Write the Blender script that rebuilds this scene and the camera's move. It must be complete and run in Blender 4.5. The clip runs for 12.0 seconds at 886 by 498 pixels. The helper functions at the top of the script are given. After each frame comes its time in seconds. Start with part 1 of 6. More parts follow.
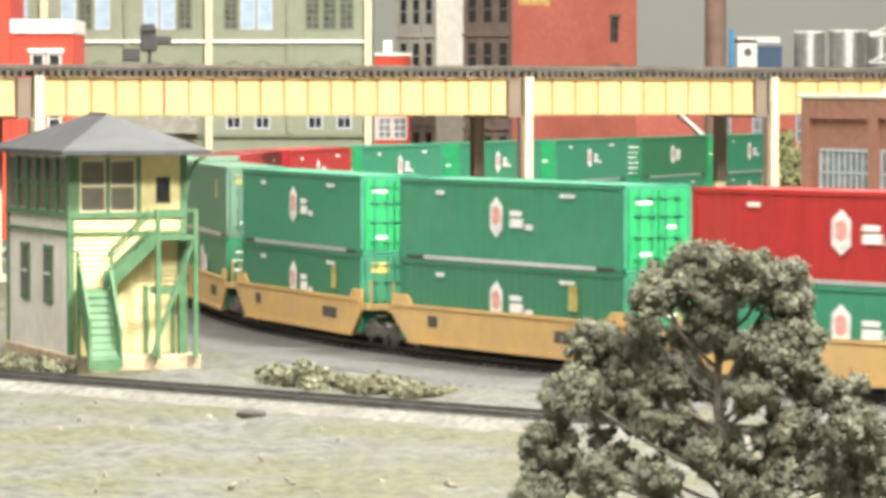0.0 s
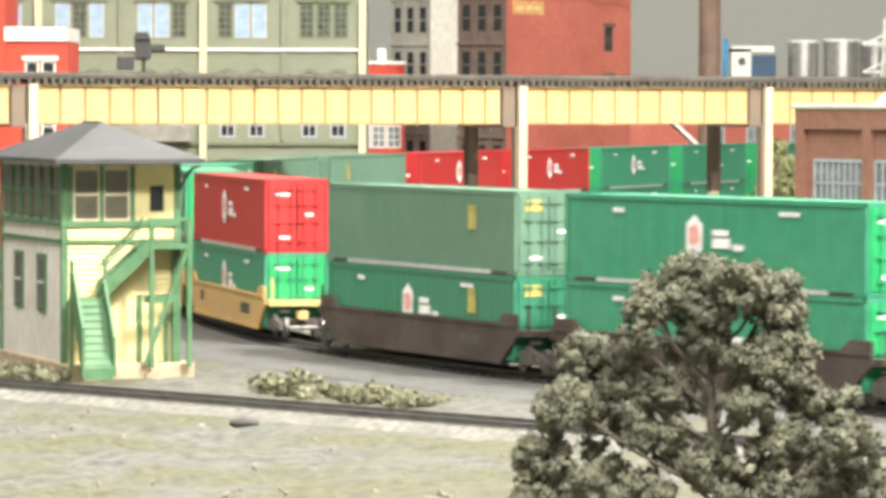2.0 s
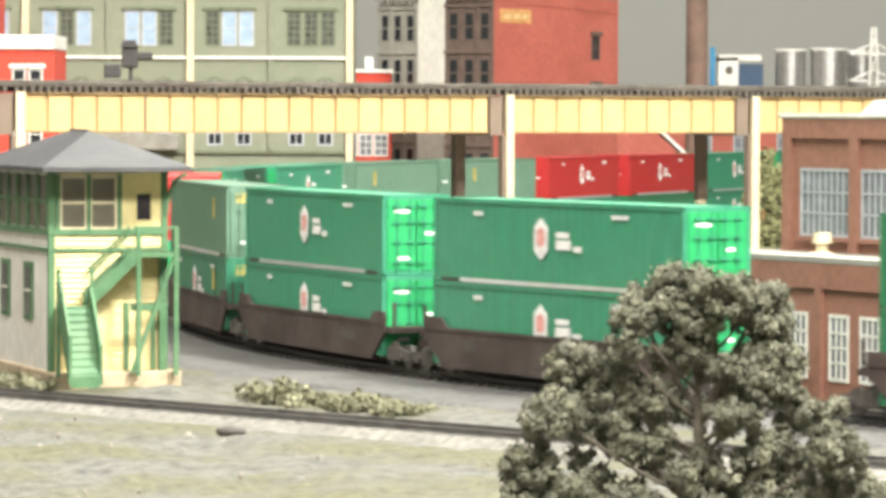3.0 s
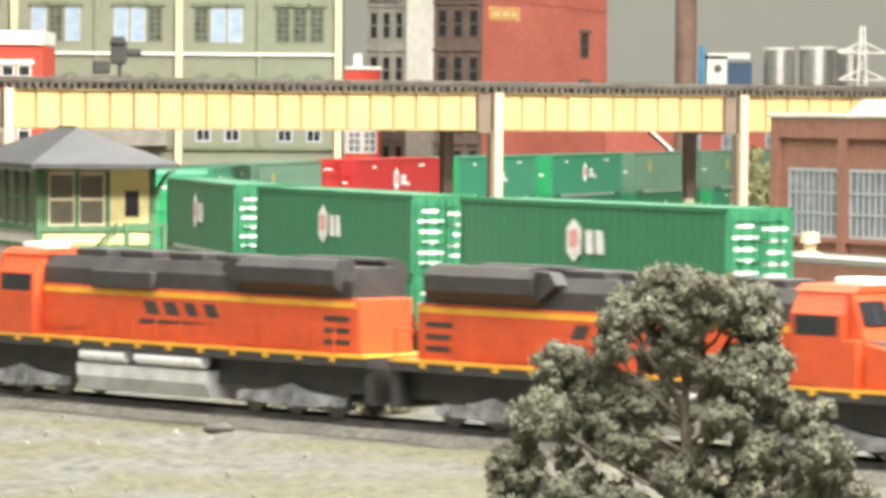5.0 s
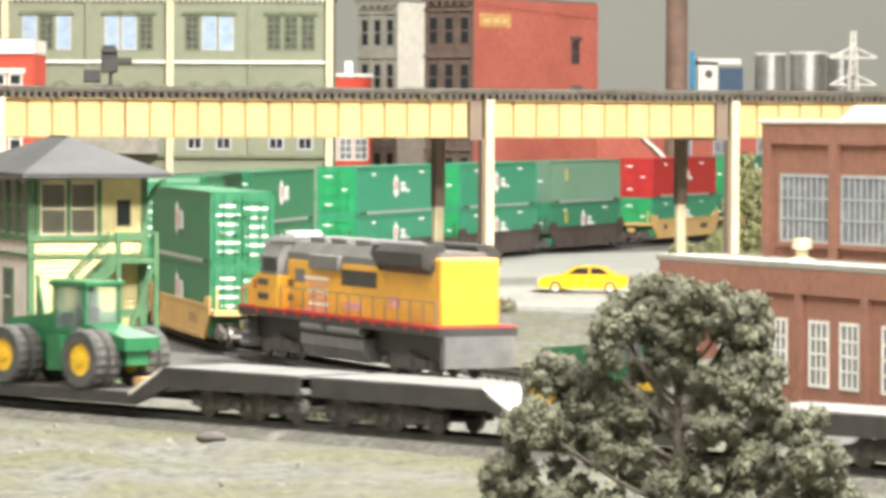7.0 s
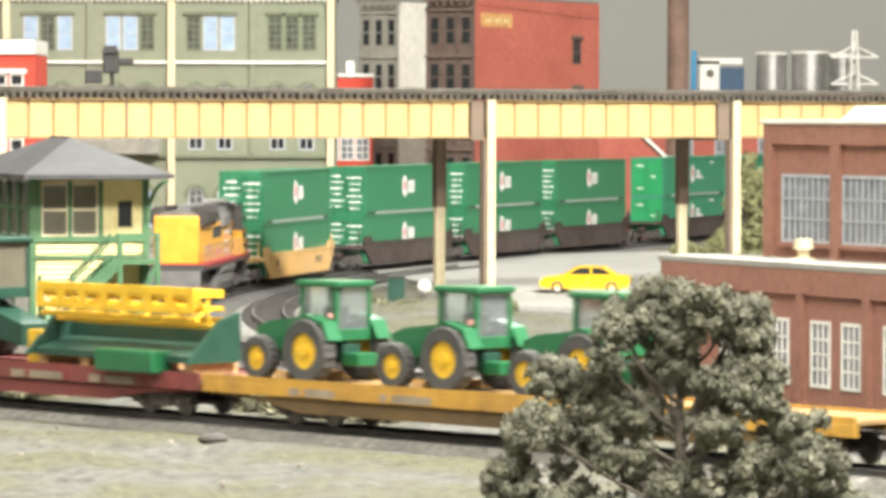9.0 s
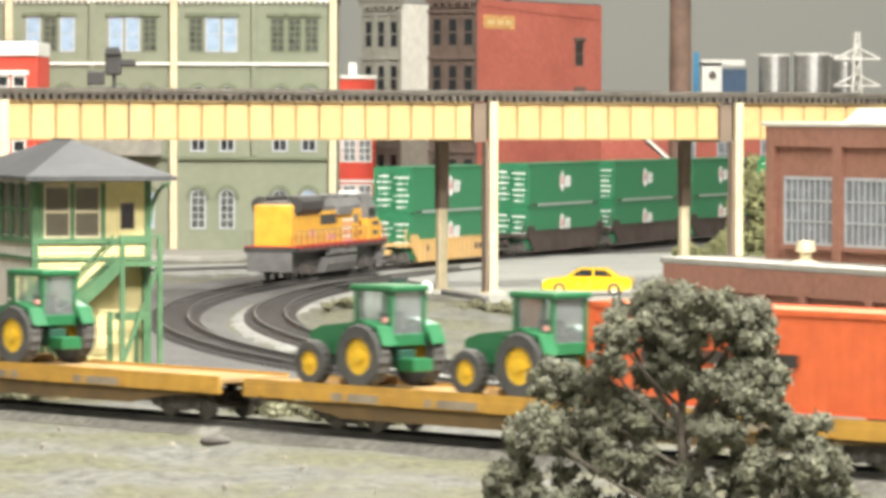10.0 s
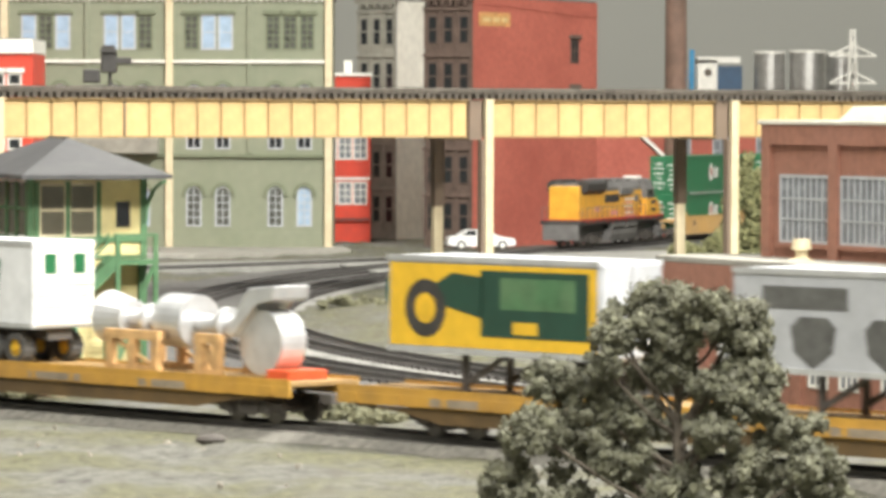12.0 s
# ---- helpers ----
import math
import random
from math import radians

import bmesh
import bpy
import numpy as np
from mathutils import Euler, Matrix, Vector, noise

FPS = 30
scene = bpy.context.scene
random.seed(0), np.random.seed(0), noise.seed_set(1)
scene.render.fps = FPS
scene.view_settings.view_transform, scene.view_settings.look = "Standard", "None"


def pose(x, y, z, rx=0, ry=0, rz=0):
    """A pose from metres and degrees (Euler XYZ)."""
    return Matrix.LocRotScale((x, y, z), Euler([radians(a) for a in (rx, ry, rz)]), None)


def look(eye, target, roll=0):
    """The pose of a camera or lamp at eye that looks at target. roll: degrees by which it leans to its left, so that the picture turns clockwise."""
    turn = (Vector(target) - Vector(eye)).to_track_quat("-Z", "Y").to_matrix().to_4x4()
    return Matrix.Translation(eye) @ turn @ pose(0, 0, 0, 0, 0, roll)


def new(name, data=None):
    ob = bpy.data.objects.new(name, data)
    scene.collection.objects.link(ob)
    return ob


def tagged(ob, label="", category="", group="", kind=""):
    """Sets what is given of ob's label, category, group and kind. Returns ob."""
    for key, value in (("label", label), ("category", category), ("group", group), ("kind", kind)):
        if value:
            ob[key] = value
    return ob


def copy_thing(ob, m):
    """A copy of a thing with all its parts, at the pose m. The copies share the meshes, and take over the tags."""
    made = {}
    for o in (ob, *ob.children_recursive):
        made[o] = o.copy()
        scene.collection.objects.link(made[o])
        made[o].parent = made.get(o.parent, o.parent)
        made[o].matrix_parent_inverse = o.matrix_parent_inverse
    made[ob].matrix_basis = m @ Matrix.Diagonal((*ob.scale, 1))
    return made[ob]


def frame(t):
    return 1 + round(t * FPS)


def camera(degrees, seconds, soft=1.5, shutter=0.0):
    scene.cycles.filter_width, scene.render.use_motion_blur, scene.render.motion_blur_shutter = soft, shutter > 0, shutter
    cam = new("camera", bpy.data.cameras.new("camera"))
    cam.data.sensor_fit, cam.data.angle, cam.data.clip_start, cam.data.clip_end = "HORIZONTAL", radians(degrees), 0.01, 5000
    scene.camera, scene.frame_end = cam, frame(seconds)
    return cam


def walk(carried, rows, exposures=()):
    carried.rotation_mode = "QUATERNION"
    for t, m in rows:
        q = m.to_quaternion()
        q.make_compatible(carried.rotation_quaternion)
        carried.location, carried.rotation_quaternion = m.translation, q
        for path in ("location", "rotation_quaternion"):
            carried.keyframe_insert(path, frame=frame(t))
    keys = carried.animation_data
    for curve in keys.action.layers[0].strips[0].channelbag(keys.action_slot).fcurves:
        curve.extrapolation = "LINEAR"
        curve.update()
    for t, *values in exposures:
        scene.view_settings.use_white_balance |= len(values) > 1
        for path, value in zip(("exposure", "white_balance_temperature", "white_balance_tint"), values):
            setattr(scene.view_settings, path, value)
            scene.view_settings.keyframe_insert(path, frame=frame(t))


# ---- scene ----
S = 1 / 87.0  # a model railway in 1:87; all sizes below are in metres of the prototype
EYE = 9.1     # height of the lens over the rails at the start
F = 7724.0 / 1568

cam = camera(math.degrees(2 * math.atan(0.5 / F)), 12.0, soft=3.9, shutter=0.25)
# seconds, turn to the right, tilt down, lean (degrees): the hand shakes a little
AIM = [(0.0, 0.0, 1.995, 0.0), (0.5, 0.1155, 1.974, 0.13), (1.0, 0.1136, 1.941, 0.10), (1.5, 0.0136, 1.971, 0.13),
       (2.0, 0.0829, 1.878, 0.14), (2.5, 0.1598, 1.775, 0.22), (3.0, 0.2535, 1.766, 0.23), (3.2, 0.262, 1.766, 0.25),
       (4.8, 0.345, 1.785, 0.42), (5.0, 0.4105, 1.796, 0.46), (5.5, 0.5213, 1.891, 0.39), (6.0, 0.4739, 1.980, 0.30),
       (6.5, 0.5113, 1.990, 0.34), (6.7, 0.5146, 1.765, 0.20), (8.3, 0.5386, 1.620, 0.25), (8.5, 0.5223, 1.685, 0.17),
       (9.0, 0.4965, 1.698, 0.14), (9.5, 0.4981, 1.636, 0.07), (10.0, 0.4666, 1.674, 0.17), (10.5, 0.5039, 1.662, 0.14),
       (11.0, 0.5201, 1.607, 0.25), (11.5, 0.5471, 1.448, 0.22), (12.0, 0.5237, 1.703, 0.15)]


def aim(t, turn, tilt, lean):
    """The camera rises a few millimetres in the hand over the shot and tips down as much."""
    rise = 0.026 * t
    a, b = radians(turn), radians(tilt) + rise / 225
    eye = Vector((0, 0, (EYE + rise) * S))
    return look(eye, eye + Vector((math.sin(a) * math.cos(b), math.cos(a) * math.cos(b), -math.sin(b))), lean)


walk(cam, [(t, aim(t, a, b, c)) for t, a, b, c in AIM],
     exposures=[(0.0, 0.29), (3.2, 0.28), (5.0, 0.26), (6.7, 0.27), (8.3, 0.25), (9.0, 0.23), (10.0, 0.14), (10.6, 0.08), (11.0, 0.0), (12.0, -0.1)])

# ---- light: a closed room with added, unseen fluorescent fittings on its ceiling ----
world = bpy.data.worlds.new("room_dark")
world.use_nodes = True
world.node_tree.nodes["Background"].inputs[0].default_value = (0.9, 0.95, 1.0, 1)
world.node_tree.nodes["Background"].inputs[1].default_value = 0.02
scene.world = world
CEILING = 150.0
# x, y, watts: unseen long fittings flat under the ceiling, added as fill
LAMPS = [(45, -25, 95), (-40, -70, 40), (-85, 110, 26), (70, 185, 14), (-45, 215, 12), (30, 400, 42)]
for lx, ly, watts in LAMPS:
    lamp = bpy.data.lights.new("fill_tube", "AREA")
    lamp.shape, lamp.size, lamp.size_y, lamp.energy, lamp.color = "RECTANGLE", 1.3, 0.3, watts, (1.0, 0.98, 0.92)
    new("fill_tube", lamp).matrix_world = pose(lx * S, ly * S, (CEILING - 5) * S)
# the brightest light is a tilted flood to the right of the layout: it throws the viaduct's shadow on the curve
FLOOD = look(Vector((78 * S, 91 * S, 128 * S)), Vector((-5 * S, 225 * S, 0)))
lamp = bpy.data.lights.new("flood_light", "AREA")
lamp.shape, lamp.size, lamp.size_y, lamp.energy, lamp.color = "RECTANGLE", 0.32, 0.18, 100, (1.0, 0.98, 0.92)
new("flood_light", lamp).matrix_world = FLOOD


# ---- materials ----
def mat(name, color, rough=0.6, metal=0.0, vary=0.12, size=0.6, bump=0.0, dirt=None, dirt_size=4.0, dirt_amount=0.35, coat=0.0, per=0.0):
    """A painted, moulded or natural surface: fine grain, large blotches of dirt, relief. size, dirt_size: metres of the prototype."""
    m = bpy.data.materials.new(name)
    m.use_nodes = True
    nt = m.node_tree
    N, L = nt.nodes, nt.links
    b = N["Principled BSDF"]
    tc = N.new("ShaderNodeTexCoord")
    n1 = N.new("ShaderNodeTexNoise")
    n1.inputs["Scale"].default_value = 1 / (size * S)
    n1.inputs["Detail"].default_value = 5
    L.new(tc.outputs["Object"], n1.inputs["Vector"])
    mr = N.new("ShaderNodeMapRange")
    mr.inputs["From Min"].default_value, mr.inputs["From Max"].default_value = 0.3, 0.7
    mr.inputs["To Min"].default_value, mr.inputs["To Max"].default_value = 1 - vary, 1 + vary
    L.new(n1.outputs["Fac"], mr.inputs["Value"])
    last = mr.outputs["Result"]
    if per:
        oi = N.new("ShaderNodeObjectInfo")
        m2 = N.new("ShaderNodeMapRange")
        m2.inputs["To Min"].default_value, m2.inputs["To Max"].default_value = 1 - per, 1 + per
        L.new(oi.outputs["Random"], m2.inputs["Value"])
        mm = N.new("ShaderNodeMath")
        mm.operation = "MULTIPLY"
        L.new(last, mm.inputs[0]), L.new(m2.outputs["Result"], mm.inputs[1])
        last = mm.outputs[0]
    mul = N.new("ShaderNodeVectorMath")
    mul.operation = "SCALE"
    mul.inputs[0].default_value = color
    L.new(last, mul.inputs["Scale"])
    out = mul.outputs["Vector"]
    if dirt:
        n2 = N.new("ShaderNodeTexNoise")
        n2.inputs["Scale"].default_value = 1 / (dirt_size * S)
        n2.inputs["Detail"].default_value = 6
        n2.inputs["Roughness"].default_value = 0.65
        L.new(tc.outputs["Object"], n2.inputs["Vector"])
        ra = N.new("ShaderNodeMapRange")
        ra.inputs["From Min"].default_value, ra.inputs["From Max"].default_value = 0.42, 0.72
        ra.inputs["To Max"].default_value = dirt_amount * 2
        L.new(n2.outputs["Fac"], ra.inputs["Value"])
        mix = N.new("ShaderNodeMix")
        mix.data_type = "RGBA"
        L.new(ra.outputs["Result"], mix.inputs["Factor"])
        L.new(out, mix.inputs["A"])
        mix.inputs["B"].default_value = (*dirt, 1)
        out = mix.outputs["Result"]
    L.new(out, b.inputs["Base Color"])
    rr = N.new("ShaderNodeMapRange")
    rr.inputs["To Min"].default_value, rr.inputs["To Max"].default_value = max(0.05, rough - 0.12), min(1, rough + 0.12)
    L.new(n1.outputs["Fac"], rr.inputs["Value"])
    L.new(rr.outputs["Result"], b.inputs["Roughness"])
    b.inputs["Metallic"].default_value = metal
    b.inputs["Coat Weight"].default_value = coat
    if bump:
        bp = N.new("ShaderNodeBump")
        bp.inputs["Strength"].default_value, bp.inputs["Distance"].default_value = 0.6, bump * S
        L.new(n1.outputs["Fac"], bp.inputs["Height"])
        L.new(bp.outputs["Normal"], b.inputs["Normal"])
    return m


GREEN = mat("container_green", (0.035, 0.235, 0.13), 0.5, dirt=(0.09, 0.27, 0.18), dirt_size=5, dirt_amount=0.2)
DOORGREEN = mat("container_door_green", (0.012, 0.30, 0.085), 0.5, dirt=(0.03, 0.30, 0.12), dirt_size=3, dirt_amount=0.25)
FADEDTAG = mat("faded_tag", (0.40, 0.34, 0.10), 0.6, vary=0.3, size=0.3)
DKGREEN = mat("container_dark_green", (0.03, 0.18, 0.083), 0.42, dirt=(0.05, 0.19, 0.10), dirt_size=4, dirt_amount=0.2)
GREYGREEN = mat("container_faded_green", (0.095, 0.185, 0.12), 0.6, dirt=(0.13, 0.22, 0.16), dirt_size=3, dirt_amount=0.3)
MIDGREEN = mat("container_mid_green", (0.03, 0.185, 0.10), 0.5, dirt=(0.05, 0.2, 0.12), dirt_size=4, dirt_amount=0.2)
REDBOX = mat("container_red", (0.42, 0.022, 0.022), 0.5, dirt=(0.36, 0.05, 0.04), dirt_size=4, dirt_amount=0.2)
ORANGEBOX = mat("container_orange", (0.68, 0.135, 0.045), 0.5, dirt=(0.6, 0.10, 0.03), dirt_size=4, dirt_amount=0.25)
LOGO_WHITE = mat("decal_white", (0.75, 0.74, 0.72), 0.6, vary=0.2, size=0.3)
LOGO_RED = mat("decal_red", (0.66, 0.30, 0.27), 0.6, vary=0.3, size=0.3)
LOGO_YELLOW = mat("decal_yellow", (0.7, 0.5, 0.03), 0.6)
LOGO_DARK = mat("decal_dark", (0.04, 0.035, 0.03), 0.6)
ALU = mat("bare_aluminium", (0.62, 0.63, 0.64), 0.35, 0.6)
TTX = mat("railcar_yellow", (0.60, 0.38, 0.14), 0.65, dirt=(0.44, 0.31, 0.18), dirt_size=2.5, dirt_amount=0.3)
FLATYELLOW = mat("flat_car_yellow", (0.50, 0.275, 0.045), 0.6, dirt=(0.26, 0.15, 0.05), dirt_size=2.0, dirt_amount=0.35)
BROWNCAR = mat("railcar_brown", (0.05, 0.034, 0.029), 0.7, dirt=(0.13, 0.10, 0.09), dirt_size=2, dirt_amount=0.3)
REDCAR = mat("railcar_oxide_red", (0.20, 0.045, 0.04), 0.65, dirt=(0.13, 0.05, 0.04), dirt_size=2.5, dirt_amount=0.35)
BLACK = mat("black_plastic", (0.042, 0.039, 0.037), 0.55, vary=0.3)
GRIME = mat("grimy_truck", (0.07, 0.062, 0.056), 0.75, vary=0.35, size=0.3, dirt=(0.10, 0.085, 0.07), dirt_size=0.9, dirt_amount=0.3)
GREYTRUCK = mat("grey_truck", (0.30, 0.30, 0.31), 0.55, vary=0.3, size=0.3, dirt=(0.04, 0.035, 0.03), dirt_size=0.8, dirt_amount=0.4)
SILVER = mat("silver_tank", (0.72, 0.72, 0.74), 0.35, 0.2, dirt=(0.25, 0.22, 0.2), dirt_size=1.5, dirt_amount=0.3)
STEEL = mat("wheel_steel", (0.13, 0.12, 0.11), 0.4, 0.6)
SILLSHADE = mat("ochre_sill_shade", (0.13, 0.08, 0.03), 0.8, dirt=(0.05, 0.035, 0.02), dirt_size=2)
DECKWOOD = mat("worn_deck_boards", (0.33, 0.20, 0.07), 0.85, vary=0.3, size=0.35, dirt=(0.16, 0.11, 0.06), dirt_size=1.6, dirt_amount=0.45)
PANELGREY = mat("panel_grey_brown", (0.27, 0.22, 0.16), 0.7, vary=0.25)
LOCO_ORANGE = mat("loco_orange", (0.53, 0.078, 0.024), 0.45, dirt=(0.42, 0.075, 0.035), dirt_size=2, dirt_amount=0.2)
LOCO_YELLOW = mat("loco_yellow", (0.72, 0.37, 0.04), 0.42, dirt=(0.5, 0.25, 0.03), dirt_size=2, dirt_amount=0.25)
LOCO_GREY = mat("loco_grey", (0.16, 0.155, 0.15), 0.6, dirt=(0.07, 0.065, 0.06), dirt_size=1.5, dirt_amount=0.3)
GLASSDARK = mat("dark_window", (0.02, 0.022, 0.025), 0.12, coat=0.3)
TR_GREEN = mat("tractor_green", (0.018, 0.125, 0.048), 0.35, coat=0.2)
TR_DARK = mat("tractor_dark_green", (0.018, 0.06, 0.04), 0.4)
TR_YELLOW = mat("tractor_yellow", (0.74, 0.45, 0.03), 0.45)
RUBBER = mat("tyre_rubber", (0.065, 0.062, 0.058), 0.8, vary=0.3)
CLEARGLASS = mat("cab_glazing", (0.62, 0.68, 0.67), 0.1)
WHITEBOX = mat("trailer_white", (0.70, 0.71, 0.72), 0.45, dirt=(0.55, 0.58, 0.6), dirt_size=5, dirt_amount=0.3)
GREYBOX = mat("trailer_grey", (0.40, 0.41, 0.43), 0.5, dirt=(0.34, 0.35, 0.37), dirt_size=4, dirt_amount=0.3)
WOOD = mat("fresh_wood", (0.55, 0.34, 0.15), 0.7, vary=0.3, size=0.4)
CREAM = mat("cream_paint", (0.56, 0.40, 0.18), 0.7, vary=0.08, dirt=(0.44, 0.28, 0.11), dirt_size=1.6, dirt_amount=0.35, per=0.09)
CREAM_POST = mat("cream_post", (0.62, 0.535, 0.36), 0.6, dirt=(0.5, 0.4, 0.25), dirt_size=2, dirt_amount=0.25)
TIMBER = mat("dark_timber", (0.10, 0.085, 0.07), 0.85, vary=0.35, size=0.25, dirt=(0.2, 0.18, 0.15), dirt_size=1.5, dirt_amount=0.3)
# brown of the steel, used too for the shade on the posts
BROWN_AND_SHADE = mat("brown_steel_and_shade", (0.18, 0.135, 0.10), 0.7, dirt=(0.2, 0.14, 0.1), dirt_size=2, dirt_amount=0.3)
CHIMNEY = mat("chimney_brown", (0.24, 0.15, 0.115), 0.75, dirt=(0.12, 0.08, 0.06), dirt_size=3, dirt_amount=0.35)
RAIL = mat("rail_steel", (0.085, 0.08, 0.075), 0.6, 0.2, vary=0.3)
BALLAST = mat("ballast_grey", (0.08, 0.077, 0.073), 0.95, vary=0.5, size=0.25, bump=0.12, dirt=(0.13, 0.125, 0.115), dirt_size=5, dirt_amount=0.4)
SIDING = mat("siding_ballast", (0.25, 0.245, 0.225), 0.95, vary=0.4, size=0.3, bump=0.1, dirt=(0.09, 0.085, 0.08), dirt_size=4)
DUSTY_TIE = mat("dusty_tie", (0.135, 0.125, 0.105), 0.9, vary=0.3)
BRIGHT = mat("polished_air_tank", (0.86, 0.86, 0.87), 0.3, 0.3, vary=0.06)
DUSTY = mat("dusty_ballast", (0.19, 0.18, 0.155), 0.95, vary=0.4, size=0.3, bump=0.1, dirt=(0.10, 0.095, 0.085), dirt_size=3, dirt_amount=0.4)
TIE = mat("tie_brown", (0.045, 0.04, 0.037), 0.9, vary=0.3)
SAGE = mat("sage_green_wall", (0.225, 0.24, 0.17), 0.75, vary=0.06, dirt=(0.17, 0.195, 0.125), dirt_size=5, dirt_amount=0.3)
SAGE_DK = mat("sage_trim", (0.155, 0.175, 0.11), 0.7)
TRIM_WHITE = mat("white_trim", (0.78, 0.76, 0.70), 0.6)
WINFRAME = mat("window_muntin", (0.42, 0.44, 0.46), 0.6)
GREYPANE = mat("grey_glazing", (0.20, 0.21, 0.23), 0.25, vary=0.2)
BLUEPANE = mat("pale_blue_shade", (0.30, 0.40, 0.52), 0.35, vary=0.15)
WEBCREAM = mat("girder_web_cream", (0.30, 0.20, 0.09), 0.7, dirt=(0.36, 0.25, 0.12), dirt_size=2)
FADEDSIGN = mat("faded_sign", (0.56, 0.30, 0.11), 0.7, vary=0.3, size=0.5)
SIGNPALE = mat("sign_letter_pale", (0.62, 0.45, 0.22), 0.7, vary=0.2)
DECALGREY = mat("decal_grey", (0.10, 0.10, 0.095), 0.6, vary=0.3, size=0.4)
TOWERPANE = mat("smoky_pane", (0.13, 0.12, 0.09), 0.15)
REDBRICK = mat("red_brick_wall", (0.45, 0.125, 0.09), 0.8, vary=0.15, size=0.35, dirt=(0.30, 0.07, 0.05), dirt_size=6, dirt_amount=0.35, bump=0.04)
REDPLAIN = mat("bright_red_wall", (0.62, 0.06, 0.03), 0.7, dirt=(0.5, 0.06, 0.04), dirt_size=4)
BROWNBRICK = mat("brown_brick", (0.31, 0.145, 0.10), 0.8, vary=0.18, size=0.3, dirt=(0.36, 0.18, 0.135), dirt_size=4, dirt_amount=0.3, bump=0.03)
DARKSTONE = mat("brown_stone_front", (0.12, 0.082, 0.066), 0.75, vary=0.25)
GREYSTONE = mat("grey_stone_front", (0.27, 0.26, 0.22), 0.75, vary=0.15, dirt=(0.15, 0.14, 0.12), dirt_size=3)
WHITEWALL = mat("white_stucco", (0.72, 0.70, 0.62), 0.75, dirt=(0.6, 0.57, 0.5), dirt_size=5)
CONCRETE = mat("concrete_pale", (0.34, 0.33, 0.29), 0.85, vary=0.12, size=0.5, dirt=(0.26, 0.25, 0.22), dirt_size=5)
ASPHALT = mat("road_grey", (0.25, 0.25, 0.23), 0.9, vary=0.15, size=0.5, dirt=(0.32, 0.31, 0.28), dirt_size=8, dirt_amount=0.4)
TOWER_GREY = mat("tower_grey_boards", (0.68, 0.65, 0.60), 0.75, dirt=(0.56, 0.50, 0.43), dirt_size=3)
TOWER_CREAM = mat("tower_cream_boards", (0.70, 0.60, 0.29), 0.7, dirt=(0.62, 0.52, 0.28), dirt_size=2)
TOWER_GREEN = mat("tower_green_trim", (0.065, 0.155, 0.07), 0.65, vary=0.25, dirt=(0.13, 0.21, 0.11), dirt_size=1.5)
SLATE = mat("roof_slate", (0.05, 0.05, 0.052), 0.6, vary=0.15, size=0.3, dirt=(0.095, 0.095, 0.095), dirt_size=3)
FOUNDATION = mat("stone_foundation", (0.42, 0.33, 0.22), 0.9, vary=0.25, size=0.5)
PEBBLE = mat("pebble_grey", (0.23, 0.21, 0.17), 0.9, vary=0.4, size=0.4)
TAXI = mat("taxi_yellow", (0.80, 0.47, 0.01), 0.25, coat=0.5, vary=0.04)
CARWHITE = mat("car_white", (0.8, 0.8, 0.78), 0.25, coat=0.5, vary=0.04)
BARK = mat("bark", (0.12, 0.10, 0.078), 0.9, vary=0.35, size=0.2, bump=0.05)
BACKDROP = mat("painted_backdrop", (0.315, 0.315, 0.29), 0.9, vary=0.02, size=20)
ROOMWALL = mat("room_wall", (0.8, 0.785, 0.74), 0.9, vary=0.03, size=20)
TANKWHITE = mat("tank_bare_metal", (0.55, 0.54, 0.52), 0.4, 0.85, dirt=(0.38, 0.37, 0.35), dirt_size=5)
HAZYPANE = mat("dusty_window", (0.065, 0.068, 0.055), 0.3, vary=0.2)
BLUE = mat("equipment_blue", (0.025, 0.07, 0.14), 0.5)
LIGHTBLUE = mat("stack_blue", (0.06, 0.28, 0.5), 0.5)


g_nodes = CLEARGLASS.node_tree.nodes["Principled BSDF"]
g_nodes.inputs["Transmission Weight"].default_value, g_nodes.inputs["IOR"].default_value = 0.85, 1.08


def leaf_mat(name, a, b):
    m = bpy.data.materials.new(name)
    m.use_nodes = True
    N, L = m.node_tree.nodes, m.node_tree.links
    g = N.new("ShaderNodeNewGeometry")
    r = N.new("ShaderNodeValToRGB")
    r.color_ramp.elements[0].color, r.color_ramp.elements[1].color = (*a, 1), (*b, 1)
    L.new(g.outputs["Random Per Island"], r.inputs["Fac"])
    L.new(r.outputs["Color"], N["Principled BSDF"].inputs["Base Color"])
    N["Principled BSDF"].inputs["Roughness"].default_value = 0.9
    return m


LEAF = leaf_mat("foam_foliage", (0.14, 0.138, 0.105), (0.19, 0.19, 0.125))
SHRUB = leaf_mat("shrub_foliage", (0.12, 0.12, 0.075), (0.26, 0.25, 0.155))
BIGSHRUB = leaf_mat("olive_foliage", (0.14, 0.145, 0.07), (0.38, 0.375, 0.18))


